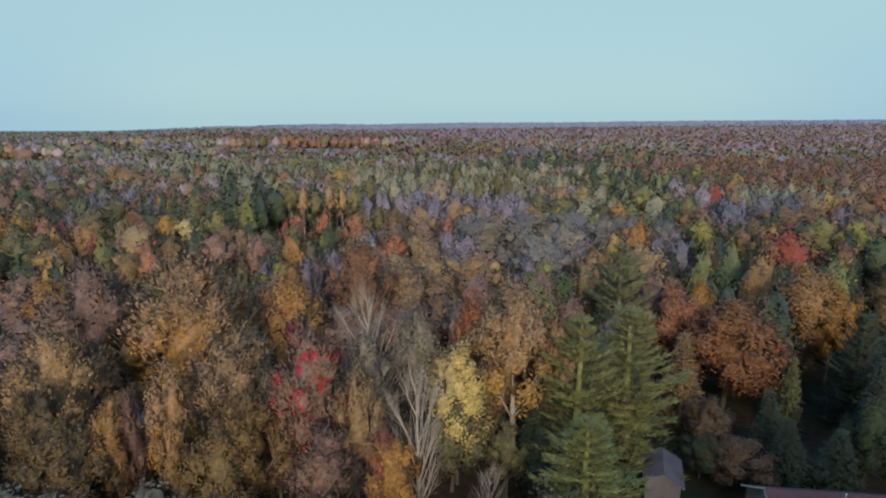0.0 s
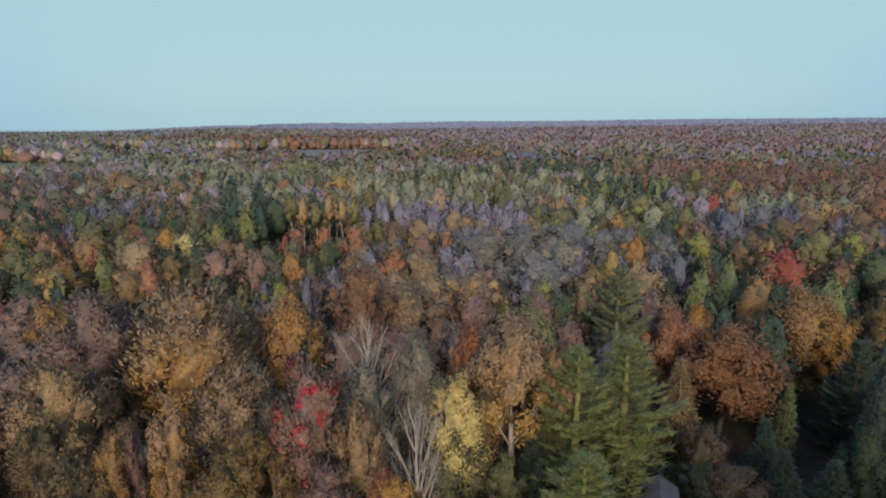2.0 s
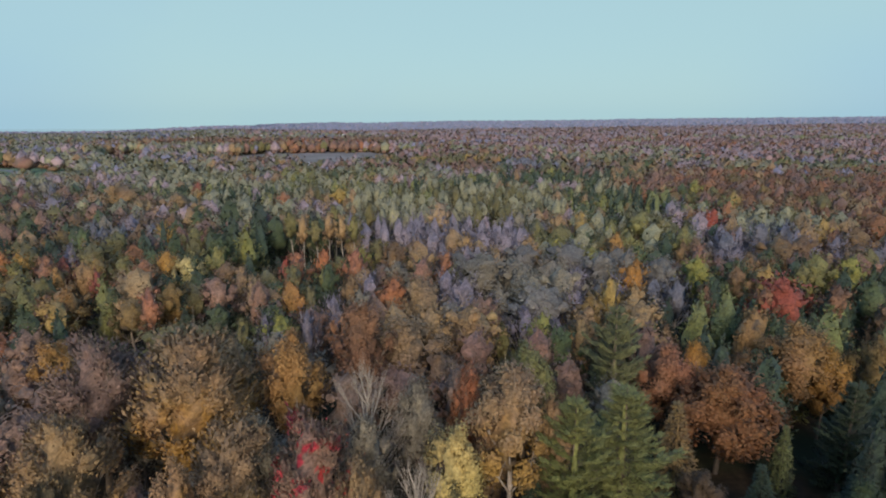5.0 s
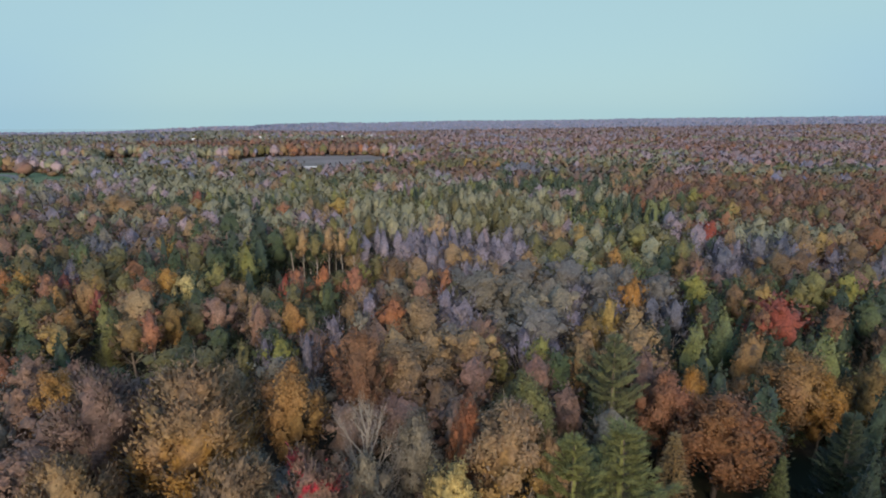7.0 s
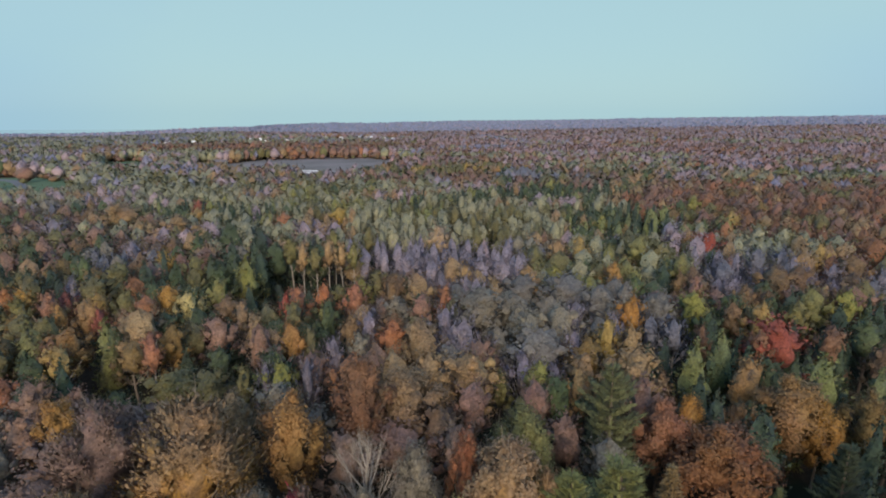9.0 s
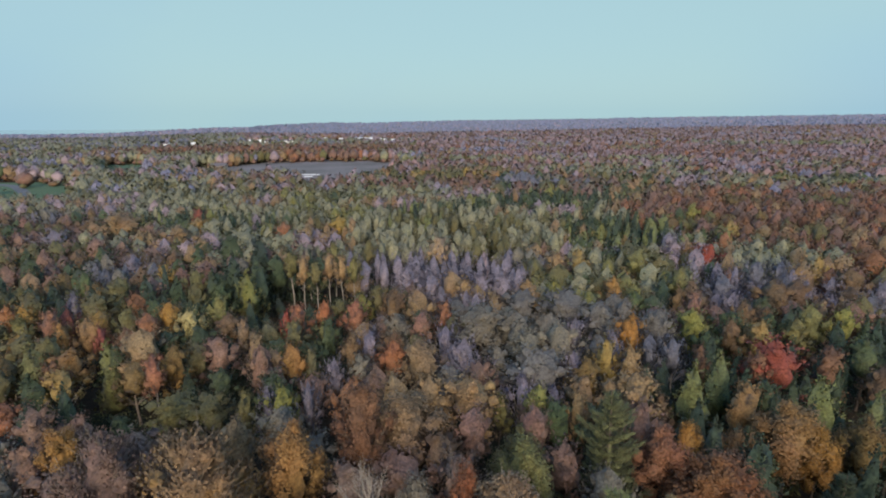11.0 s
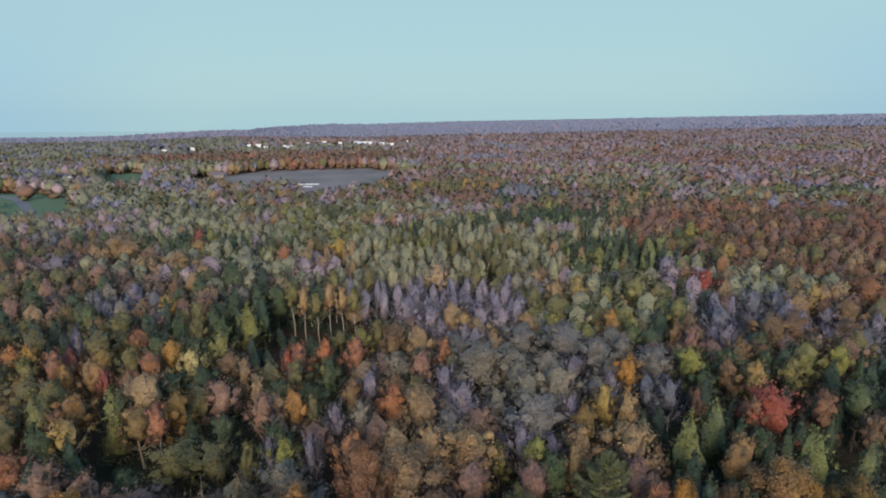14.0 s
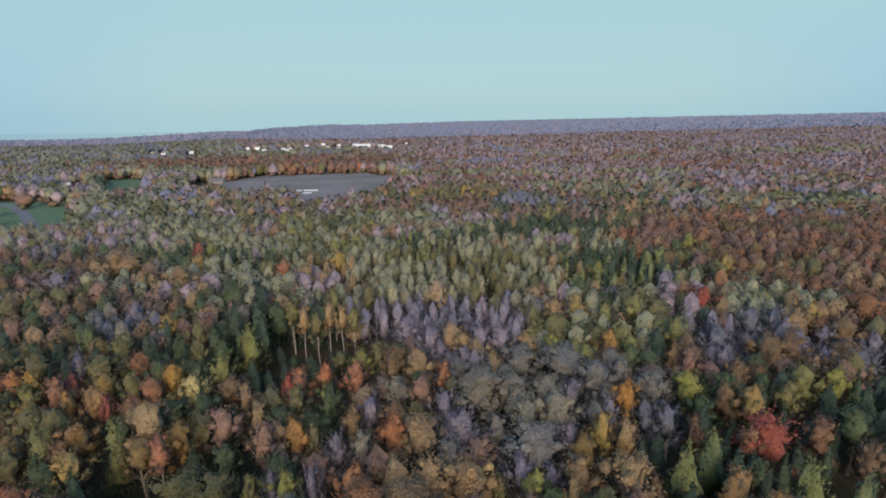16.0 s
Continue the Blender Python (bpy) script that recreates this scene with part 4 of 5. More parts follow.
ROAD_LINE = [(-470, 515), (-400, 517), (-371, 503), (-338, 467), (-308, 430), (-288, 405), (-245, 345), (-225, 315)]
ribbon("road", ROAD_LINE, 8.0, ASPHALT, "grey asphalt country road bending through grass", 0.2)
sheet("water", np.linspace(-5200, -500, 12), np.linspace(2700, 6000, 12), lambda x, y: x * 0 - 76.0, WATER, "pale calm lake reflecting the evening sky", "lake")


def inside(x, y, corners):
    c, n = False, len(corners)
    for i in range(n):
        (ax, ay), (bx, by) = corners[i], corners[i - 1]
        if (ay > y) != (by > y) and x < (bx - ax) * (y - ay) / (by - ay) + ax:
            c = not c
    return c


FAR_HOMES = ((-608, 1250, 14, 10), (-590, 1262, 10, -12), (-424, 1292, 9, 20), (-405, 1300, 12, 5), (-379, 1266, 12, -10), (-352, 1318, 15, 8), (-342, 1330, 10, 40),
             (-300, 1500, 14, 0), (-142, 1388, 15, 10), (-117, 1340, 16, -5), (-250, 1440, 11, 15), (-90, 1480, 12, 0), (16, 2070, 13, 5), (-455, 1275, 10, 10), (-437, 1335, 9, -8), (-330, 1262, 9, 15), (-318, 1400, 11, -6), (-268, 1395, 10, 0), (-232, 1330, 9, 22), (-215, 1480, 12, 5), (-140, 1450, 11, -12), (-500, 1180, 10, 12), (-560, 1190, 11, 0), (776, 1945, 17, 0), (800, 1950, 11, 0))
CHAIR_SPOT = [(47, 64), (56, 64), (57, 76), (50, 76)]
FARM_SPOT = [(-275, 675), (-240, 675), (-208, 545), (-232, 540)]
COTTAGE_SPOT = [(-428, 656), (-404, 656), (-345, 562), (-364, 556)]
OPEN = [CHAIR_SPOT, FARM_SPOT, COTTAGE_SPOT, FIELD_EDGE, LAWN_EDGE, LAWN2_EDGE, FAR_EDGE, YARD_EDGE]


def cleared(x, y):
    """The open gardens and lanes on the near side of the far houses."""
    for hx, hy, hw, _ in FAR_HOMES:
        if abs(x - hx * y / hy) < 7 + 0.6 * hw and hy - 230 < y < hy + 9:
            return True
    return abs(x + 188 * y / 1375) < 27 and 1170 < y < 1390


def is_open(x, y):
    if any(inside(x, y, e) for e in OPEN):
        return True
    if x < -255 and 360 < y < 540:
        return any(math.hypot(x - a, y - b) < 22 for a, b in ROAD_LINE)
    return False


# ---- the rest of the forest ----
# what grows together, each list from one tone to the next
# in the lists for far woods, haze is put into the leaf colours
PALETTES = {
    "mixed": "mauve slate greyolive green brown redtan mauvebrown olive tan olive green",
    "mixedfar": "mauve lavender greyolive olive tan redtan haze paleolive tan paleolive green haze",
    "redwood": "olive rust redtan coral tan redtan rust bronze olive",
    "oakish": "greyolive tan greyolive mauvebrown brown greyolive",
    "grey": "slategreen greyolive slategreen mauve greyolive tan",
    "mauve": "slate mauve mauve mauve tan greyolive",
    "conifer": "spruce spruce green spruce pine",
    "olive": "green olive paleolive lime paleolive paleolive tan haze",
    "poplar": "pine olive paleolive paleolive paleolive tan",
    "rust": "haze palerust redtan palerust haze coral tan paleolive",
    "darkmix": "spruce green spruce spruce bronze rust",
    "warmdark": "rust green amber olive bronze spruce olive coral brown",
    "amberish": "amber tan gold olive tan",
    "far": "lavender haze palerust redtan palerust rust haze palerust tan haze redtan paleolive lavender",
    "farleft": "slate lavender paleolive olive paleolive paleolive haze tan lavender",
}


def colour_at(stand, x, y, rng):
    """Neighbours tend to the same tone."""
    names = PALETTES[stand].split()
    wide = 34.0 if y < 400 else 75.0
    q = 0.5 + 0.75 * noise.noise((x / wide, y / wide, 3.7)) + rng.uniform(-0.14, 0.14)
    return names[min(len(names) - 1, max(0, int(q * len(names))))]


# stretches of woodland: middle x, y, half width, half depth, what grows there
STANDS = [
    (-48, 165, 26, 26, "conifer"), (-22, 205, 26, 16, "poplar"), (-10, 185, 22, 22, "mauve"), (14, 165, 20, 26, "mauve"),
    (20, 120, 20, 26, "grey"), (-8, 95, 22, 22, "oakish"), (22, 140, 26, 18, "grey"), (62, 105, 34, 26, "darkmix"), (60, 62, 34, 24, "darkmix"), (95, 110, 30, 30, "darkmix"), (90, 160, 26, 18, "mauve"),
    (40, 170, 26, 18, "olive"), (0, 250, 90, 46, "poplar"), (70, 245, 40, 30, "conifer"), (110, 205, 30, 22, "olive"), (160, 230, 70, 50, "redwood"),
    (-100, 140, 40, 30, "warmdark"), (-115, 195, 40, 30, "mixed"), (-85, 100, 30, 25, "warmdark"), (-90, 230, 60, 30, "olive"), (-60, 290, 70, 40, "olive"), (-30, 340, 90, 50, "olive"),
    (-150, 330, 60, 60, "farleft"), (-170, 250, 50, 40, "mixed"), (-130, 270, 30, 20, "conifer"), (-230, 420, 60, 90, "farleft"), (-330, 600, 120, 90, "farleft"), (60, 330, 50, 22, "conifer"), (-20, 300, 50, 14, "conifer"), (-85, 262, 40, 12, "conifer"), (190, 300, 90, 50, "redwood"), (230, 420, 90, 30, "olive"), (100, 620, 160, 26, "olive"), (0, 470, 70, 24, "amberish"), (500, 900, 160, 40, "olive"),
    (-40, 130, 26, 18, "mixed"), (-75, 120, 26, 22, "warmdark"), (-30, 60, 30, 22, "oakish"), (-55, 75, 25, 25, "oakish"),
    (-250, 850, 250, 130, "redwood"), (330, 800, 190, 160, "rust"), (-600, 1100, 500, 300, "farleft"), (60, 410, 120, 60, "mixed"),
]


def stand_at(x, y, rng):
    best, score = None, 1.0
    for cx, cy, a, b, name in STANDS:
        q = math.hypot((x - cx) / a, (y - cy) / b) + rng.uniform(-0.2, 0.2)
        if q < score:
            best, score = name, q
    if best:
        return best
    # by distance: the farther lists carry haze in their leaf colours
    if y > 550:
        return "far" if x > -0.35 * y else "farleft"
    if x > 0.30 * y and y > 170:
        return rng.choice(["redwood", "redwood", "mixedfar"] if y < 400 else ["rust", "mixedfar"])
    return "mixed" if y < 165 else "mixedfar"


CONIFER_COLOURS = ("spruce", "pine")


def kind_for(stand, colour, rng):
    if colour in CONIFER_COLOURS:
        return "spruce" if colour == "spruce" and rng.random() < 0.45 else "pine"
    if stand == "poplar":
        return "poplar"
    if colour in ("mauve", "slate"):
        return "bare"
    if stand == "oakish" or stand == "grey":
        return rng.choice(["oak", "oak", "maple", "thin"])
    return rng.choice(["maple", "maple", "oak", "thin"])


SIZE = {"maple": (17, 4.7), "oak": (16, 5.6), "thin": (17, 4.5), "bare": (16, 4.2), "poplar": (18.5, 2.8), "pine": (18, 3.8), "spruce": (16, 3.2)}


def spots(rng, y0, y1, gap, slope=0.86, margin=12):
    y = y0
    while y < y1:
        half = slope * y + margin
        n = int(2 * half / gap)
        for i in range(n + 1):
            px = -half + (i + rng.uniform(-0.38, 0.38)) * gap
            py = y + rng.uniform(-0.4, 0.4) * gap * 0.9
            yield px, py
        y += gap * 0.86


def clear_of(x, y, r, cells):
    for dx in (-1, 0, 1):
        for dy in (-1, 0, 1):
            for tx, ty, tr in cells.get((int(x // 12) + dx, int(y // 12) + dy), ()):
                if math.hypot(x - tx, y - ty) < 0.58 * (r + tr):
                    return False
    return True


def poplar_front(x, y):
    """The low ground before the stand of pale-trunked poplars."""
    return -58 < x < -17 and 158 < y < 180


def fill_near():
    rng = random.Random(5)
    cells = {}
    for x, y, r in TAKEN:
        cells.setdefault((int(x // 12), int(y // 12)), []).append((x, y, r))
    for x, y in spots(rng, 30, NEAR_END, 5.3):
        if is_open(x, y) or (13 < x < 50 and y < 58) or poplar_front(x, y):
            continue
        if y < 122 and abs(x) > 0.38 * y and rng.random() < 0.3:
            continue
        stand = stand_at(x, y, rng)
        colour = colour_at(stand, x, y, rng)
        kind = kind_for(stand, colour, rng)
        h, r = SIZE[kind]
        h, r = h * rng.uniform(0.8, 1.0), r * rng.uniform(0.75, 1.1)
        if clear_of(x, y, r, cells):
            cells.setdefault((int(x // 12), int(y // 12)), []).append((x, y, r))
            low = 0.7 if y < 72 and abs(x) < 46 else 1.0
            if (-56 < x < -16 and 138 < y < 172) or (-66 < x < -36 and 84 < y < 97):
                low = 0.45
            tree(kind + "_mid", x, y, h * low, r * (0.5 + 0.5 * low), colour)


NEAR_END = 165
fill_near()
for px, py in ((-50, 170), (-45, 165), (-40, 166), (-34, 168), (-29, 166), (-24, 168), (-20, 171), (-46, 161), (-37, 160), (-32, 163), (-26, 161)):
    tree("spruce_mid", px, py, 5.5 + 0.2 * (px % 7), 2.9, "spruce" if px % 3 else "green")


def add_unseen_shade_trees():
    """Unseen trees added below and behind the camera, to shade the yard."""
    rng = random.Random(8)
    for x, y in spots(rng, 1, 27, 6.8, 0.0, 78):
        kind, colour = rng.choice([("maple_mid", "tan"), ("oak_mid", "brown"), ("thin_mid", "tan"), ("pine_mid", "green")])
        # extra height out to the sides, only to lengthen their shade
        tree(kind, x, y - 12, rng.uniform(14, 17) + ((17 if y < 19 else 9) if x > 18 else 9 if x < -18 and y < 19 else 0), rng.uniform(3.4, 4.6), colour)


add_unseen_shade_trees()


# ---- far woods: too many to count ----
TALL = 3.4  # height of a far crown over its radius, as it is shaped


def dome(seed, boughs, n, size, shape, around, rings):
    """A tree for woods far off, of height 1 and radius 1, as triangles' corners and normals: boughs of leaves round a closed middle."""
    rng = np.random.default_rng(seed)
    form = {"cone": "cone", "dome": "dome"}.get(shape, "round")
    base = {"cone": 0.05, "tall": 0.34, "brush": 0.14}.get(shape, 0.22 if boughs > 8 else 0.03) * TALL
    brush = shape == "brush"
    c = Crown(rng, TALL, 1.0, base, boughs, form, 0.2 if shape == "cone" else 1.2, (0.3, 0.5) if boughs > 5 else (0.4, 0.6), 2.0 if brush else 1.4)
    pieces = [c.core(rng, (0.3 if brush else 0.5) if boughs > 8 else 0.72, around, rings, False)]
    if n:
        pieces.append(c.foliage(rng, n, size * (0.4 if brush else 1.0), False, 8.0 if brush else 1.6, 1.0, 0.3, 0.6 if boughs > 8 else 0.9))
    v, f, soft = merged(*pieces)
    v[:, 2] = np.maximum(v[:, 2] / np.percentile(v[:, 2], 99), 0.01)
    return np.concatenate([v, soft], 1)[f.ravel()]


def stems_of(n, seed):
    rng = np.random.default_rng(seed)
    out = []
    for _ in range(n):
        x, y = rng.normal(0, 0.25, 2)
        out.append([[x - 0.05, y, -0.02], [x + 0.05, y, -0.02], [x, y + 0.02, 0.6]])
    v = np.array(out).reshape(-1, 3)
    return np.concatenate([v, v * 0 + [0, -0.8, 0.6]], 1)


def woods(name, label, spots_list, shapes):
    """One sheet of far trees. spots_list: x, y, height, radius, shape, colour index."""
    rng = np.random.default_rng(9)
    vs, ns, mats = [], [], []
    by_shape = {}
    for s in spots_list:
        by_shape.setdefault(s[4], []).append(s)
    for key, rows in by_shape.items():
        a = np.array([(r[0], r[1], r[2], r[3], r[5]) for r in rows])
        variants = shapes[key]
        pick = rng.integers(0, len(variants), len(a))
        for j, shape in enumerate(variants):
            b = a[pick == j]
            if not len(b):
                continue
            t = rng.uniform(0, 6.28, len(b))
            c, s = np.cos(t), np.sin(t)
            x = shape[None, :, 0] * c[:, None] - shape[None, :, 1] * s[:, None]
            y = shape[None, :, 0] * s[:, None] + shape[None, :, 1] * c[:, None]
            nx = shape[None, :, 3] * c[:, None] - shape[None, :, 4] * s[:, None]
            ny = shape[None, :, 3] * s[:, None] + shape[None, :, 4] * c[:, None]
            ns.append(np.stack([nx, ny, nx * 0 + shape[None, :, 5]], -1).reshape(-1, 3))
            base = ramp_at(b[:, 0], b[:, 1])
            v = np.stack([x * b[:, 3:4] + b[:, 0:1], y * b[:, 3:4] + b[:, 1:2], shape[None, :, 2] * b[:, 2:3] + base[:, None]], -1)
            vs.append(v.reshape(-1, 3))
            mats.append(np.repeat(b[:, 4].astype(int), len(shape) // 3))
    v = np.concatenate(vs)
    f = np.arange(len(v)).reshape(-1, 3)
    ob = new(name, mesh_of(name, v, f, [LEAF[k] for k in LEAF_ORDER], np.concatenate(mats), normals=np.concatenate(ns)))
    return tagged(ob, label, "woods", kind="stuff")


def fill_woods(y0, y1, gap, seed, grow=1.0):
    rng = random.Random(seed)
    cells = {}
    for x, y, r in TAKEN:
        cells.setdefault((int(x // 12), int(y // 12)), []).append((x, y, r))
    rows = []
    for x, y in spots(rng, y0, y1, gap, 0.795, 10):
        if is_open(x + rng.gauss(0, 7), y + rng.gauss(0, 15)) or (x < -190 and y > 512 and (is_open(x - 7, y) or is_open(x + 7, y))) or not clear_of(x, y, 3.2, cells):
            continue
        if cleared(x, y) or poplar_front(x, y):
            continue
        if x < 0 and y > 480 and is_open(x, y - 16):
            rows.append((x, y - 6, rng.uniform(5, 8), rng.uniform(4, 6), "dome", LEAF_ORDER.index(rng.choice(("redtan", "rust", "olive", "brown")))))
        stand = stand_at(x, y, rng)
        colour = colour_at(stand, x, y, rng)
        if colour == "spruce" or (colour == "pine" and rng.random() < 0.6):
            shape = "cone"
        elif colour in ("mauve", "slate", "lavender"):
            shape = "brush"
        elif stand == "poplar":
            shape = "tall"
        else:
            shape = "round" if rng.random() < 0.7 else "dome"
        h = rng.uniform(12.8, 17.6) * (1.06 if shape in ("cone", "tall") else 1)
        r = rng.uniform(3.6, 5.8) * grow * {"cone": 0.75, "tall": 0.66, "round": 1.0, "dome": 1.12, "brush": 0.9}[shape]
        rows.append((x, y, h, r, shape, LEAF_ORDER.index(colour)))
    return rows


def shapes_of(tufts, n, size, around, rings, count=6, stems=0):
    made = {}
    for k in ("round", "tall", "cone", "dome", "brush"):
        made[k] = [dome(i * 7 + len(k), tufts, n, size, k, around, rings) for i in range(count)]
        if stems:
            made[k] = [np.concatenate([d, stems_of(stems, i)]) for i, d in enumerate(made[k])]
    return made


# the air is clear; farther woods have their haze in the colours
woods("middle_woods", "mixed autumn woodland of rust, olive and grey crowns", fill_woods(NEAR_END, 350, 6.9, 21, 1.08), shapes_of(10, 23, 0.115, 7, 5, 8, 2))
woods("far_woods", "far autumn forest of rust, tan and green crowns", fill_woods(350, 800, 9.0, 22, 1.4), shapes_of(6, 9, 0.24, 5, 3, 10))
woods("distant_woods", "distant autumn forest in haze-toned colours towards the horizon", fill_woods(800, 1700, 14.0, 23, 2.0), shapes_of(4, 3, 0.42, 5, 2, 12))


def horizon_forest():
    """The forest out to the skyline, as one uneven canopy."""
    rng = np.random.default_rng(4)
    az = np.linspace(-0.86, 0.86, 600)
    t = np.linspace(0, 1, 70)[:, None]
    gy = 1680 * (shore(az)[None, :] / 1680) ** t
    gx = gy * az[None, :]
    gy = gy + rng.uniform(-8, 8, gx.shape)
    patch = np.sin(gx * 0.004 + 1.3) * np.cos(gy * 0.0031)
    z = ramp_at(gx, gy) + 7 + 10 * rng.random(gx.shape) ** 2 + 2 * patch
    z[-1] -= 70
    v = np.stack([gx, gy, z], -1).reshape(-1, 3)
    w = len(az)
    i, k = np.meshgrid(np.arange(len(t) - 1), np.arange(w - 1), indexing="ij")
    f = np.stack([i * w + k, i * w + k + 1, (i + 1) * w + k + 1, (i + 1) * w + k], -1).reshape(-1, 4)
    # bluish haze of the skyline, put into the canopy's colours
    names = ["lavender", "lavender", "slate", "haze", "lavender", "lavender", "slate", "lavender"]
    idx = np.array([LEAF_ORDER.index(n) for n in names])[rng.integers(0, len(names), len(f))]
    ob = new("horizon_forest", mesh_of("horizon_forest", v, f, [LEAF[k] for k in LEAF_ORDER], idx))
    return tagged(ob, "forest canopy in haze-toned colours reaching the skyline", "woods", kind="stuff")


horizon_forest()


# ---- buildings ----
def box(bm, x0, y0, z0, x1, y1, z1):
    vs = [bm.verts.new(p) for p in ((x0, y0, z0), (x1, y0, z0), (x1, y1, z0), (x0, y1, z0), (x0, y0, z1), (x1, y0, z1), (x1, y1, z1), (x0, y1, z1))]
    for q in ((3, 2, 1, 0), (4, 5, 6, 7), (0, 1, 5, 4), (1, 2, 6, 5), (2, 3, 7, 6), (3, 0, 4, 7)):
        bm.faces.new([vs[i] for i in q])


def slab(bm, a, b, c, d, thick):
    """A slab with the top corners a, b, c, d."""
    top = [Vector(p) for p in (a, b, c, d)]
    n = (top[1] - top[0]).cross(top[3] - top[0]).normalized() * thick
    vs = [bm.verts.new(p) for p in top] + [bm.verts.new(p - n) for p in top]
    for q in ((0, 1, 2, 3), (7, 6, 5, 4), (0, 4, 5, 1), (1, 5, 6, 2), (2, 6, 7, 3), (3, 7, 4, 0)):
        bm.faces.new([vs[i] for i in q])


def house(name, x, y, turn, w, d, eaves, ridge, wall, roof, label, category="house", windows=3, door=True, z=None, trim=None):
    """A gabled building, its ridge along its width, its front towards -y."""
    ob = new(name)
    ob.matrix_basis = pose(x, y, float(ramp_at(x, y)) + 0.2 if z is None else z, 0, 0, turn)
    bm = bmesh.new()
    box(bm, -w / 2, -d / 2, -1.2, w / 2, d / 2, eaves)
    for sx in (-1, 1):
        e = sx * w / 2
        tri = [bm.verts.new(p) for p in ((e, -d / 2, eaves), (e, d / 2, eaves), (e, 0, ridge), (e - sx * 0.2, -d / 2, eaves), (e - sx * 0.2, d / 2, eaves), (e - sx * 0.2, 0, ridge))]
        for q in ((0, 1, 2), (5, 4, 3), (0, 2, 5, 3), (2, 1, 4, 5)):
            bm.faces.new([tri[i] for i in q])
    bmesh.ops.recalc_face_normals(bm, faces=bm.faces[:])
    part("wall", bm, wall, ob)
    over, lift = 0.35, 0.14
    drop = (ridge - eaves) / (d / 2) * over
    for sy in (-1, 1):
        bm = bmesh.new()
        y0, z0 = sy * (d / 2 + over), eaves - drop + lift
        pts = [(-w / 2 - over, y0, z0), (w / 2 + over, y0, z0), (w / 2 + over, 0, ridge + lift), (-w / 2 - over, 0, ridge + lift)]
        slab(bm, *(pts if sy < 0 else pts[::-1]), 0.12)
        part("roof", bm, roof, ob)
    for sx in (-1, 1):
        bm = bmesh.new()
        e = sx * (w / 2 + over)
        for sy in (-1, 1):
            slab(bm, (e - 0.04, sy * (d / 2 + over), eaves - drop + lift - 0.13), (e + 0.04, sy * (d / 2 + over), eaves - drop + lift - 0.13), (e + 0.04, 0, ridge + lift - 0.13), (e - 0.04, 0, ridge + lift - 0.13), 0.16)
        bmesh.ops.recalc_face_normals(bm, faces=bm.faces[:])
        part("bargeboard", bm, trim or TRIMWHITE, ob, "painted bargeboard")
    for i in range(windows):
        cx = -w / 2 + (i + 0.5) * w / windows + (0.25 * w / windows if door and windows % 2 else 0)
        bm = bmesh.new()
        box(bm, cx - 0.55, -d / 2 - 0.05, 0.9, cx + 0.55, -d / 2 + 0.02, min(2.2, eaves - 0.2))
        frame_ob = part("window", bm, TRIMWHITE, ob, "white-framed window")
        bm = bmesh.new()
        box(bm, cx - 0.45, -d / 2 - 0.07, 1.0, cx + 0.45, -d / 2 - 0.045, min(2.1, eaves - 0.3))
        part("pane", bm, GLASS, frame_ob, "dark glass pane")
    if door:
        bm = bmesh.new()
        box(bm, -0.5, -d / 2 - 0.06, 0, 0.5, -d / 2 + 0.02, 2.05)
        part("door", bm, GREYWALL, ob, "grey door")
    return tagged(ob, label, category)


def vent(x, y, z):
    bm = bmesh.new()
    bmesh.ops.create_cone(bm, cap_ends=True, segments=10, radius1=0.05, radius2=0.05, depth=0.3)
    bmesh.ops.create_cone(bm, cap_ends=True, segments=10, radius1=0.09, radius2=0.03, depth=0.08, matrix=Matrix.Translation((0, 0, 0.18)))
    return bm, Matrix.Translation((x, y, z))


home = house("house", 41.0, 45.0, -6, 24, 8.5, 3.2, 5.8, GREYWALL, REDROOF, "long low house with a brown-red shingled roof", windows=5, z=0.3)
for vx in (-5.6, 0.2, 2.0):
    bm, m = vent(vx, -0.3, 5.93)
    bm.transform(m)
    part("roof_vent", bm, TRIMWHITE, home, "white roof vent pipe")
house("shed", 22.9, 54.8, 72, 4.6, 3.4, 2.2, 3.1, GREYWALL, SHINGLE, "small grey shed with a dark shingled roof", "shed", windows=0, z=0.3, trim=GREYWALL)

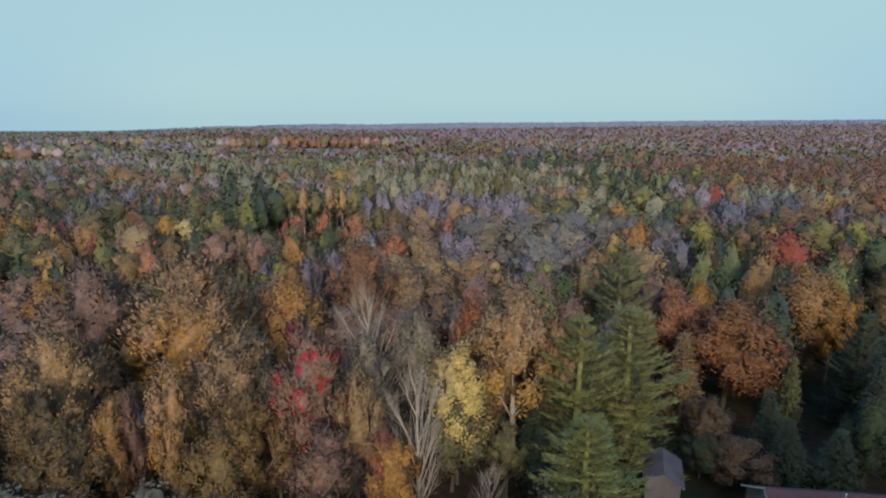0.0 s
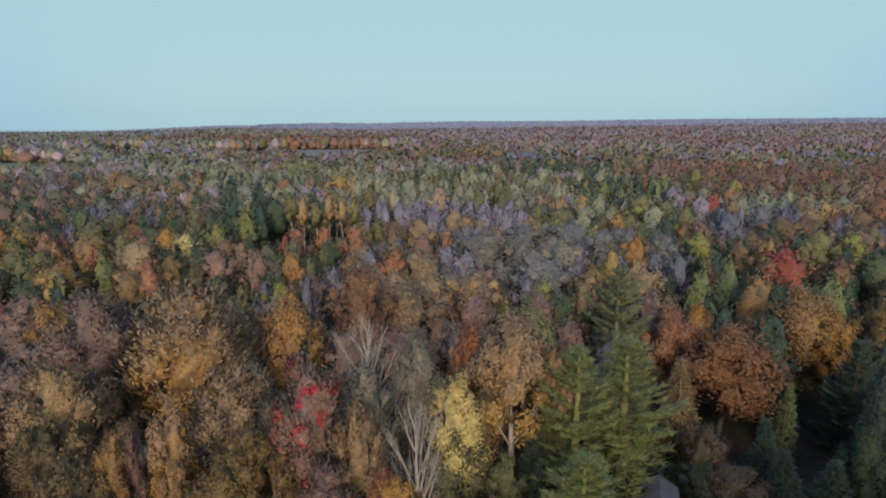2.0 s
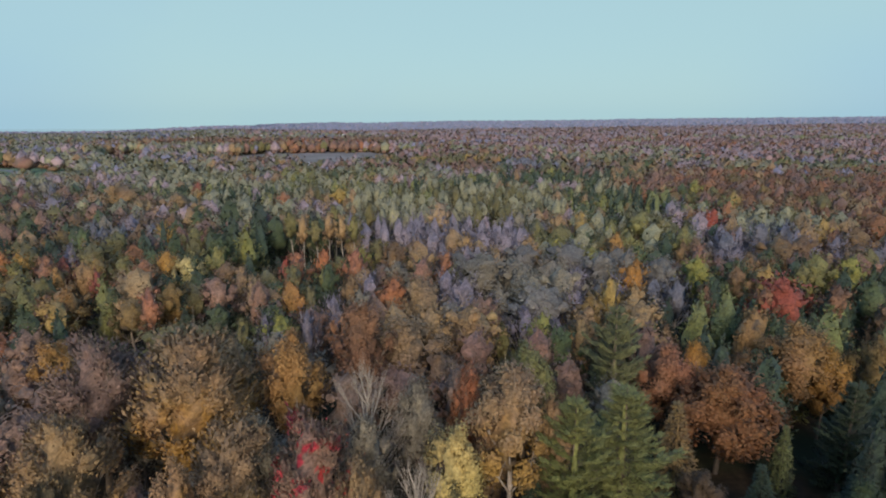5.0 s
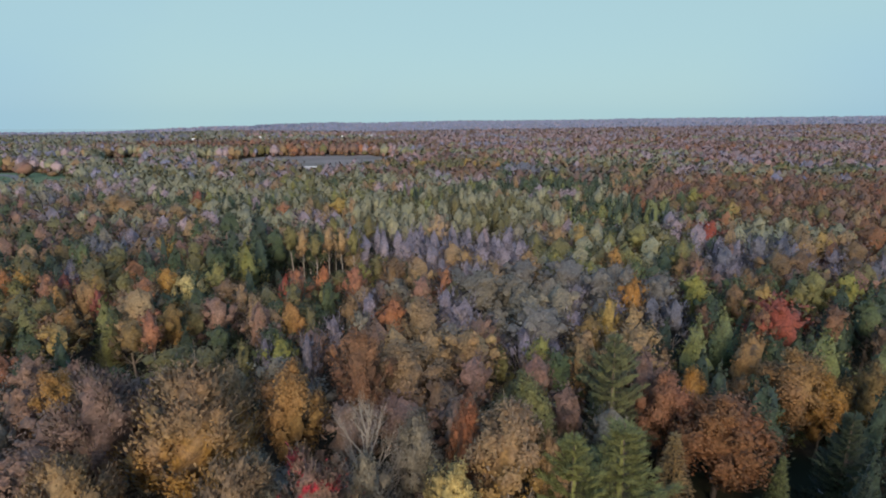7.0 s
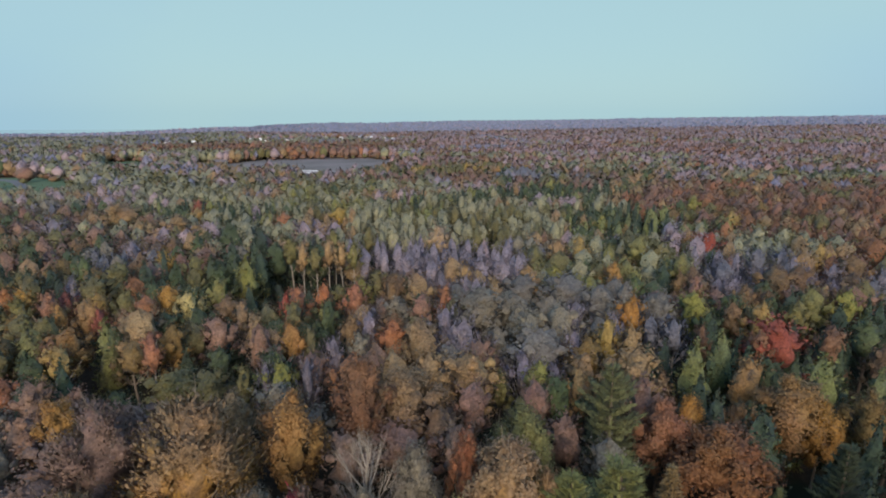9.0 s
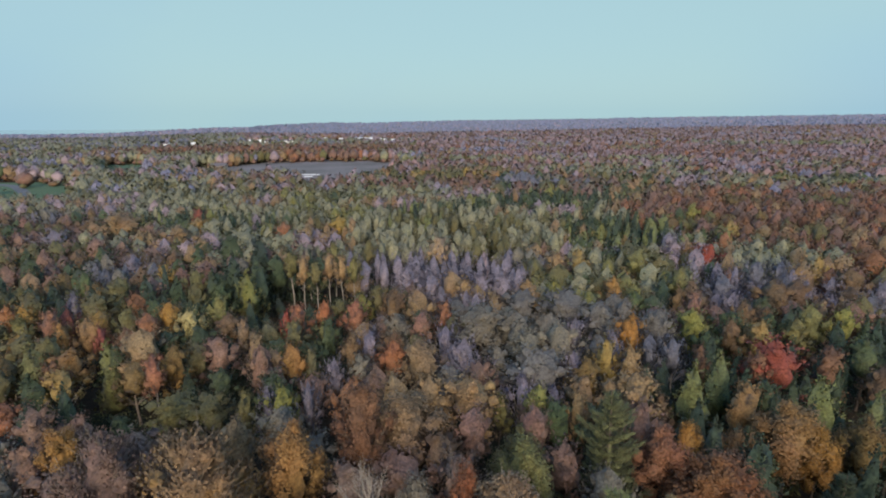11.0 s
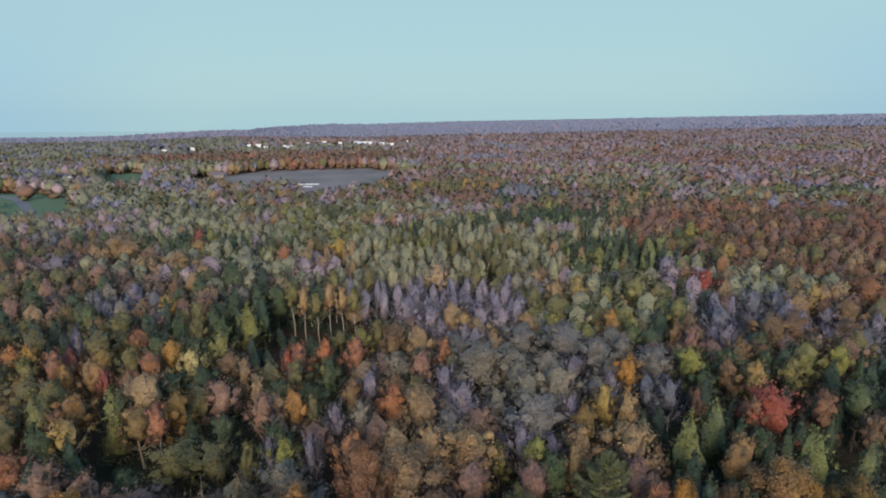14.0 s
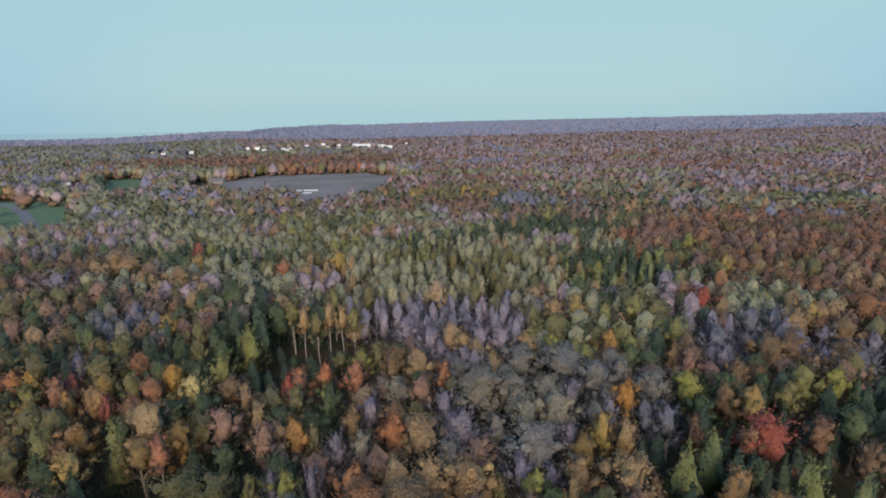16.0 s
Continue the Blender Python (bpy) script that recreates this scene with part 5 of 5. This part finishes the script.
house("barn", -188, 1375, 4, 46, 14, 7.5, 10.0, WHITE, WHITE, "long white farm building beyond the woods", "barn", windows=6)
house("farmhouse", -253, 660, -8, 17, 9, 3.2, 6.0, GREYWALL, SHINGLE, "grey farmhouse beside the harvested field", windows=4)
house("house", -416, 646, 20, 11, 8, 4.5, 7.0, WHITE, SHINGLE, "small white house among far trees", windows=3)
for hx, hy, hw, turn in FAR_HOMES:
    tall = 1.0 if hy < 1600 else 1.6
    hw *= 0.8
    house("house", hx, hy, turn, hw, hw * 0.7, 4.6 * tall, 7.0 * tall, WHITE, SHINGLE if hy % 4 else WHITE, "white house in the far village", windows=3)


def plastic_tunnel(x, y, length, turn):
    """A low white film-covered row on the field."""
    n, ribs = 9, 14
    v, f = [], []
    for i in range(ribs):
        for k in range(n):
            a = math.pi * k / (n - 1)
            v.append((length * (i / (ribs - 1) - 0.5), 1.5 * math.cos(a), 0.6 * math.sin(a) * (0.95 + 0.05 * math.cos(i * 2.1))))
    for i in range(ribs - 1):
        for k in range(n - 1):
            f.append((i * n + k, i * n + k + 1, (i + 1) * n + k + 1, (i + 1) * n + k))
    ob = new("film_tunnel", mesh_of("film_tunnel", v, f, [WHITE], smooth=True))
    ob.matrix_basis = pose(x, y, 0.4, 0, 0, turn)
    return tagged(ob, "low white film-covered tunnel on the field", "tunnel")


plastic_tunnel(-136, 585, 24, -3)
plastic_tunnel(-131, 566, 9, -4)


def garden_chair(x, y, turn):
    """A white garden chair: seat, slatted back, legs and arms."""
    ob = new("garden_chair")
    ob.matrix_basis = pose(x, y, 0.0, 0, 0, turn)
    for name, dims in (("seat", (-0.28, -0.28, 0.40, 0.28, 0.28, 0.44)), ("leg", (-0.28, -0.28, -0.3, -0.23, -0.23, 0.40)), ("leg", (0.23, -0.28, -0.3, 0.28, -0.23, 0.40)),
                       ("leg", (-0.28, 0.23, -0.3, -0.23, 0.28, 0.40)), ("leg", (0.23, 0.23, -0.3, 0.28, 0.28, 0.40)), ("armrest", (-0.33, -0.3, 0.62, -0.25, 0.3, 0.66)),
                       ("armrest", (0.25, -0.3, 0.62, 0.33, 0.3, 0.66)), ("slat", (-0.26, 0.26, 0.44, -0.12, 0.30, 1.0)), ("slat", (-0.07, 0.26, 0.44, 0.07, 0.30, 1.05)), ("slat", (0.12, 0.26, 0.44, 0.26, 0.30, 1.0))):
        bm = bmesh.new()
        box(bm, *dims)
        part(name, bm, WHITE, ob)
    return tagged(ob, "white slatted garden chair in the shaded yard", "chair", "garden chairs")


garden_chair(53.0, 73.0, 150)
garden_chair(54.3, 73.6, 205)
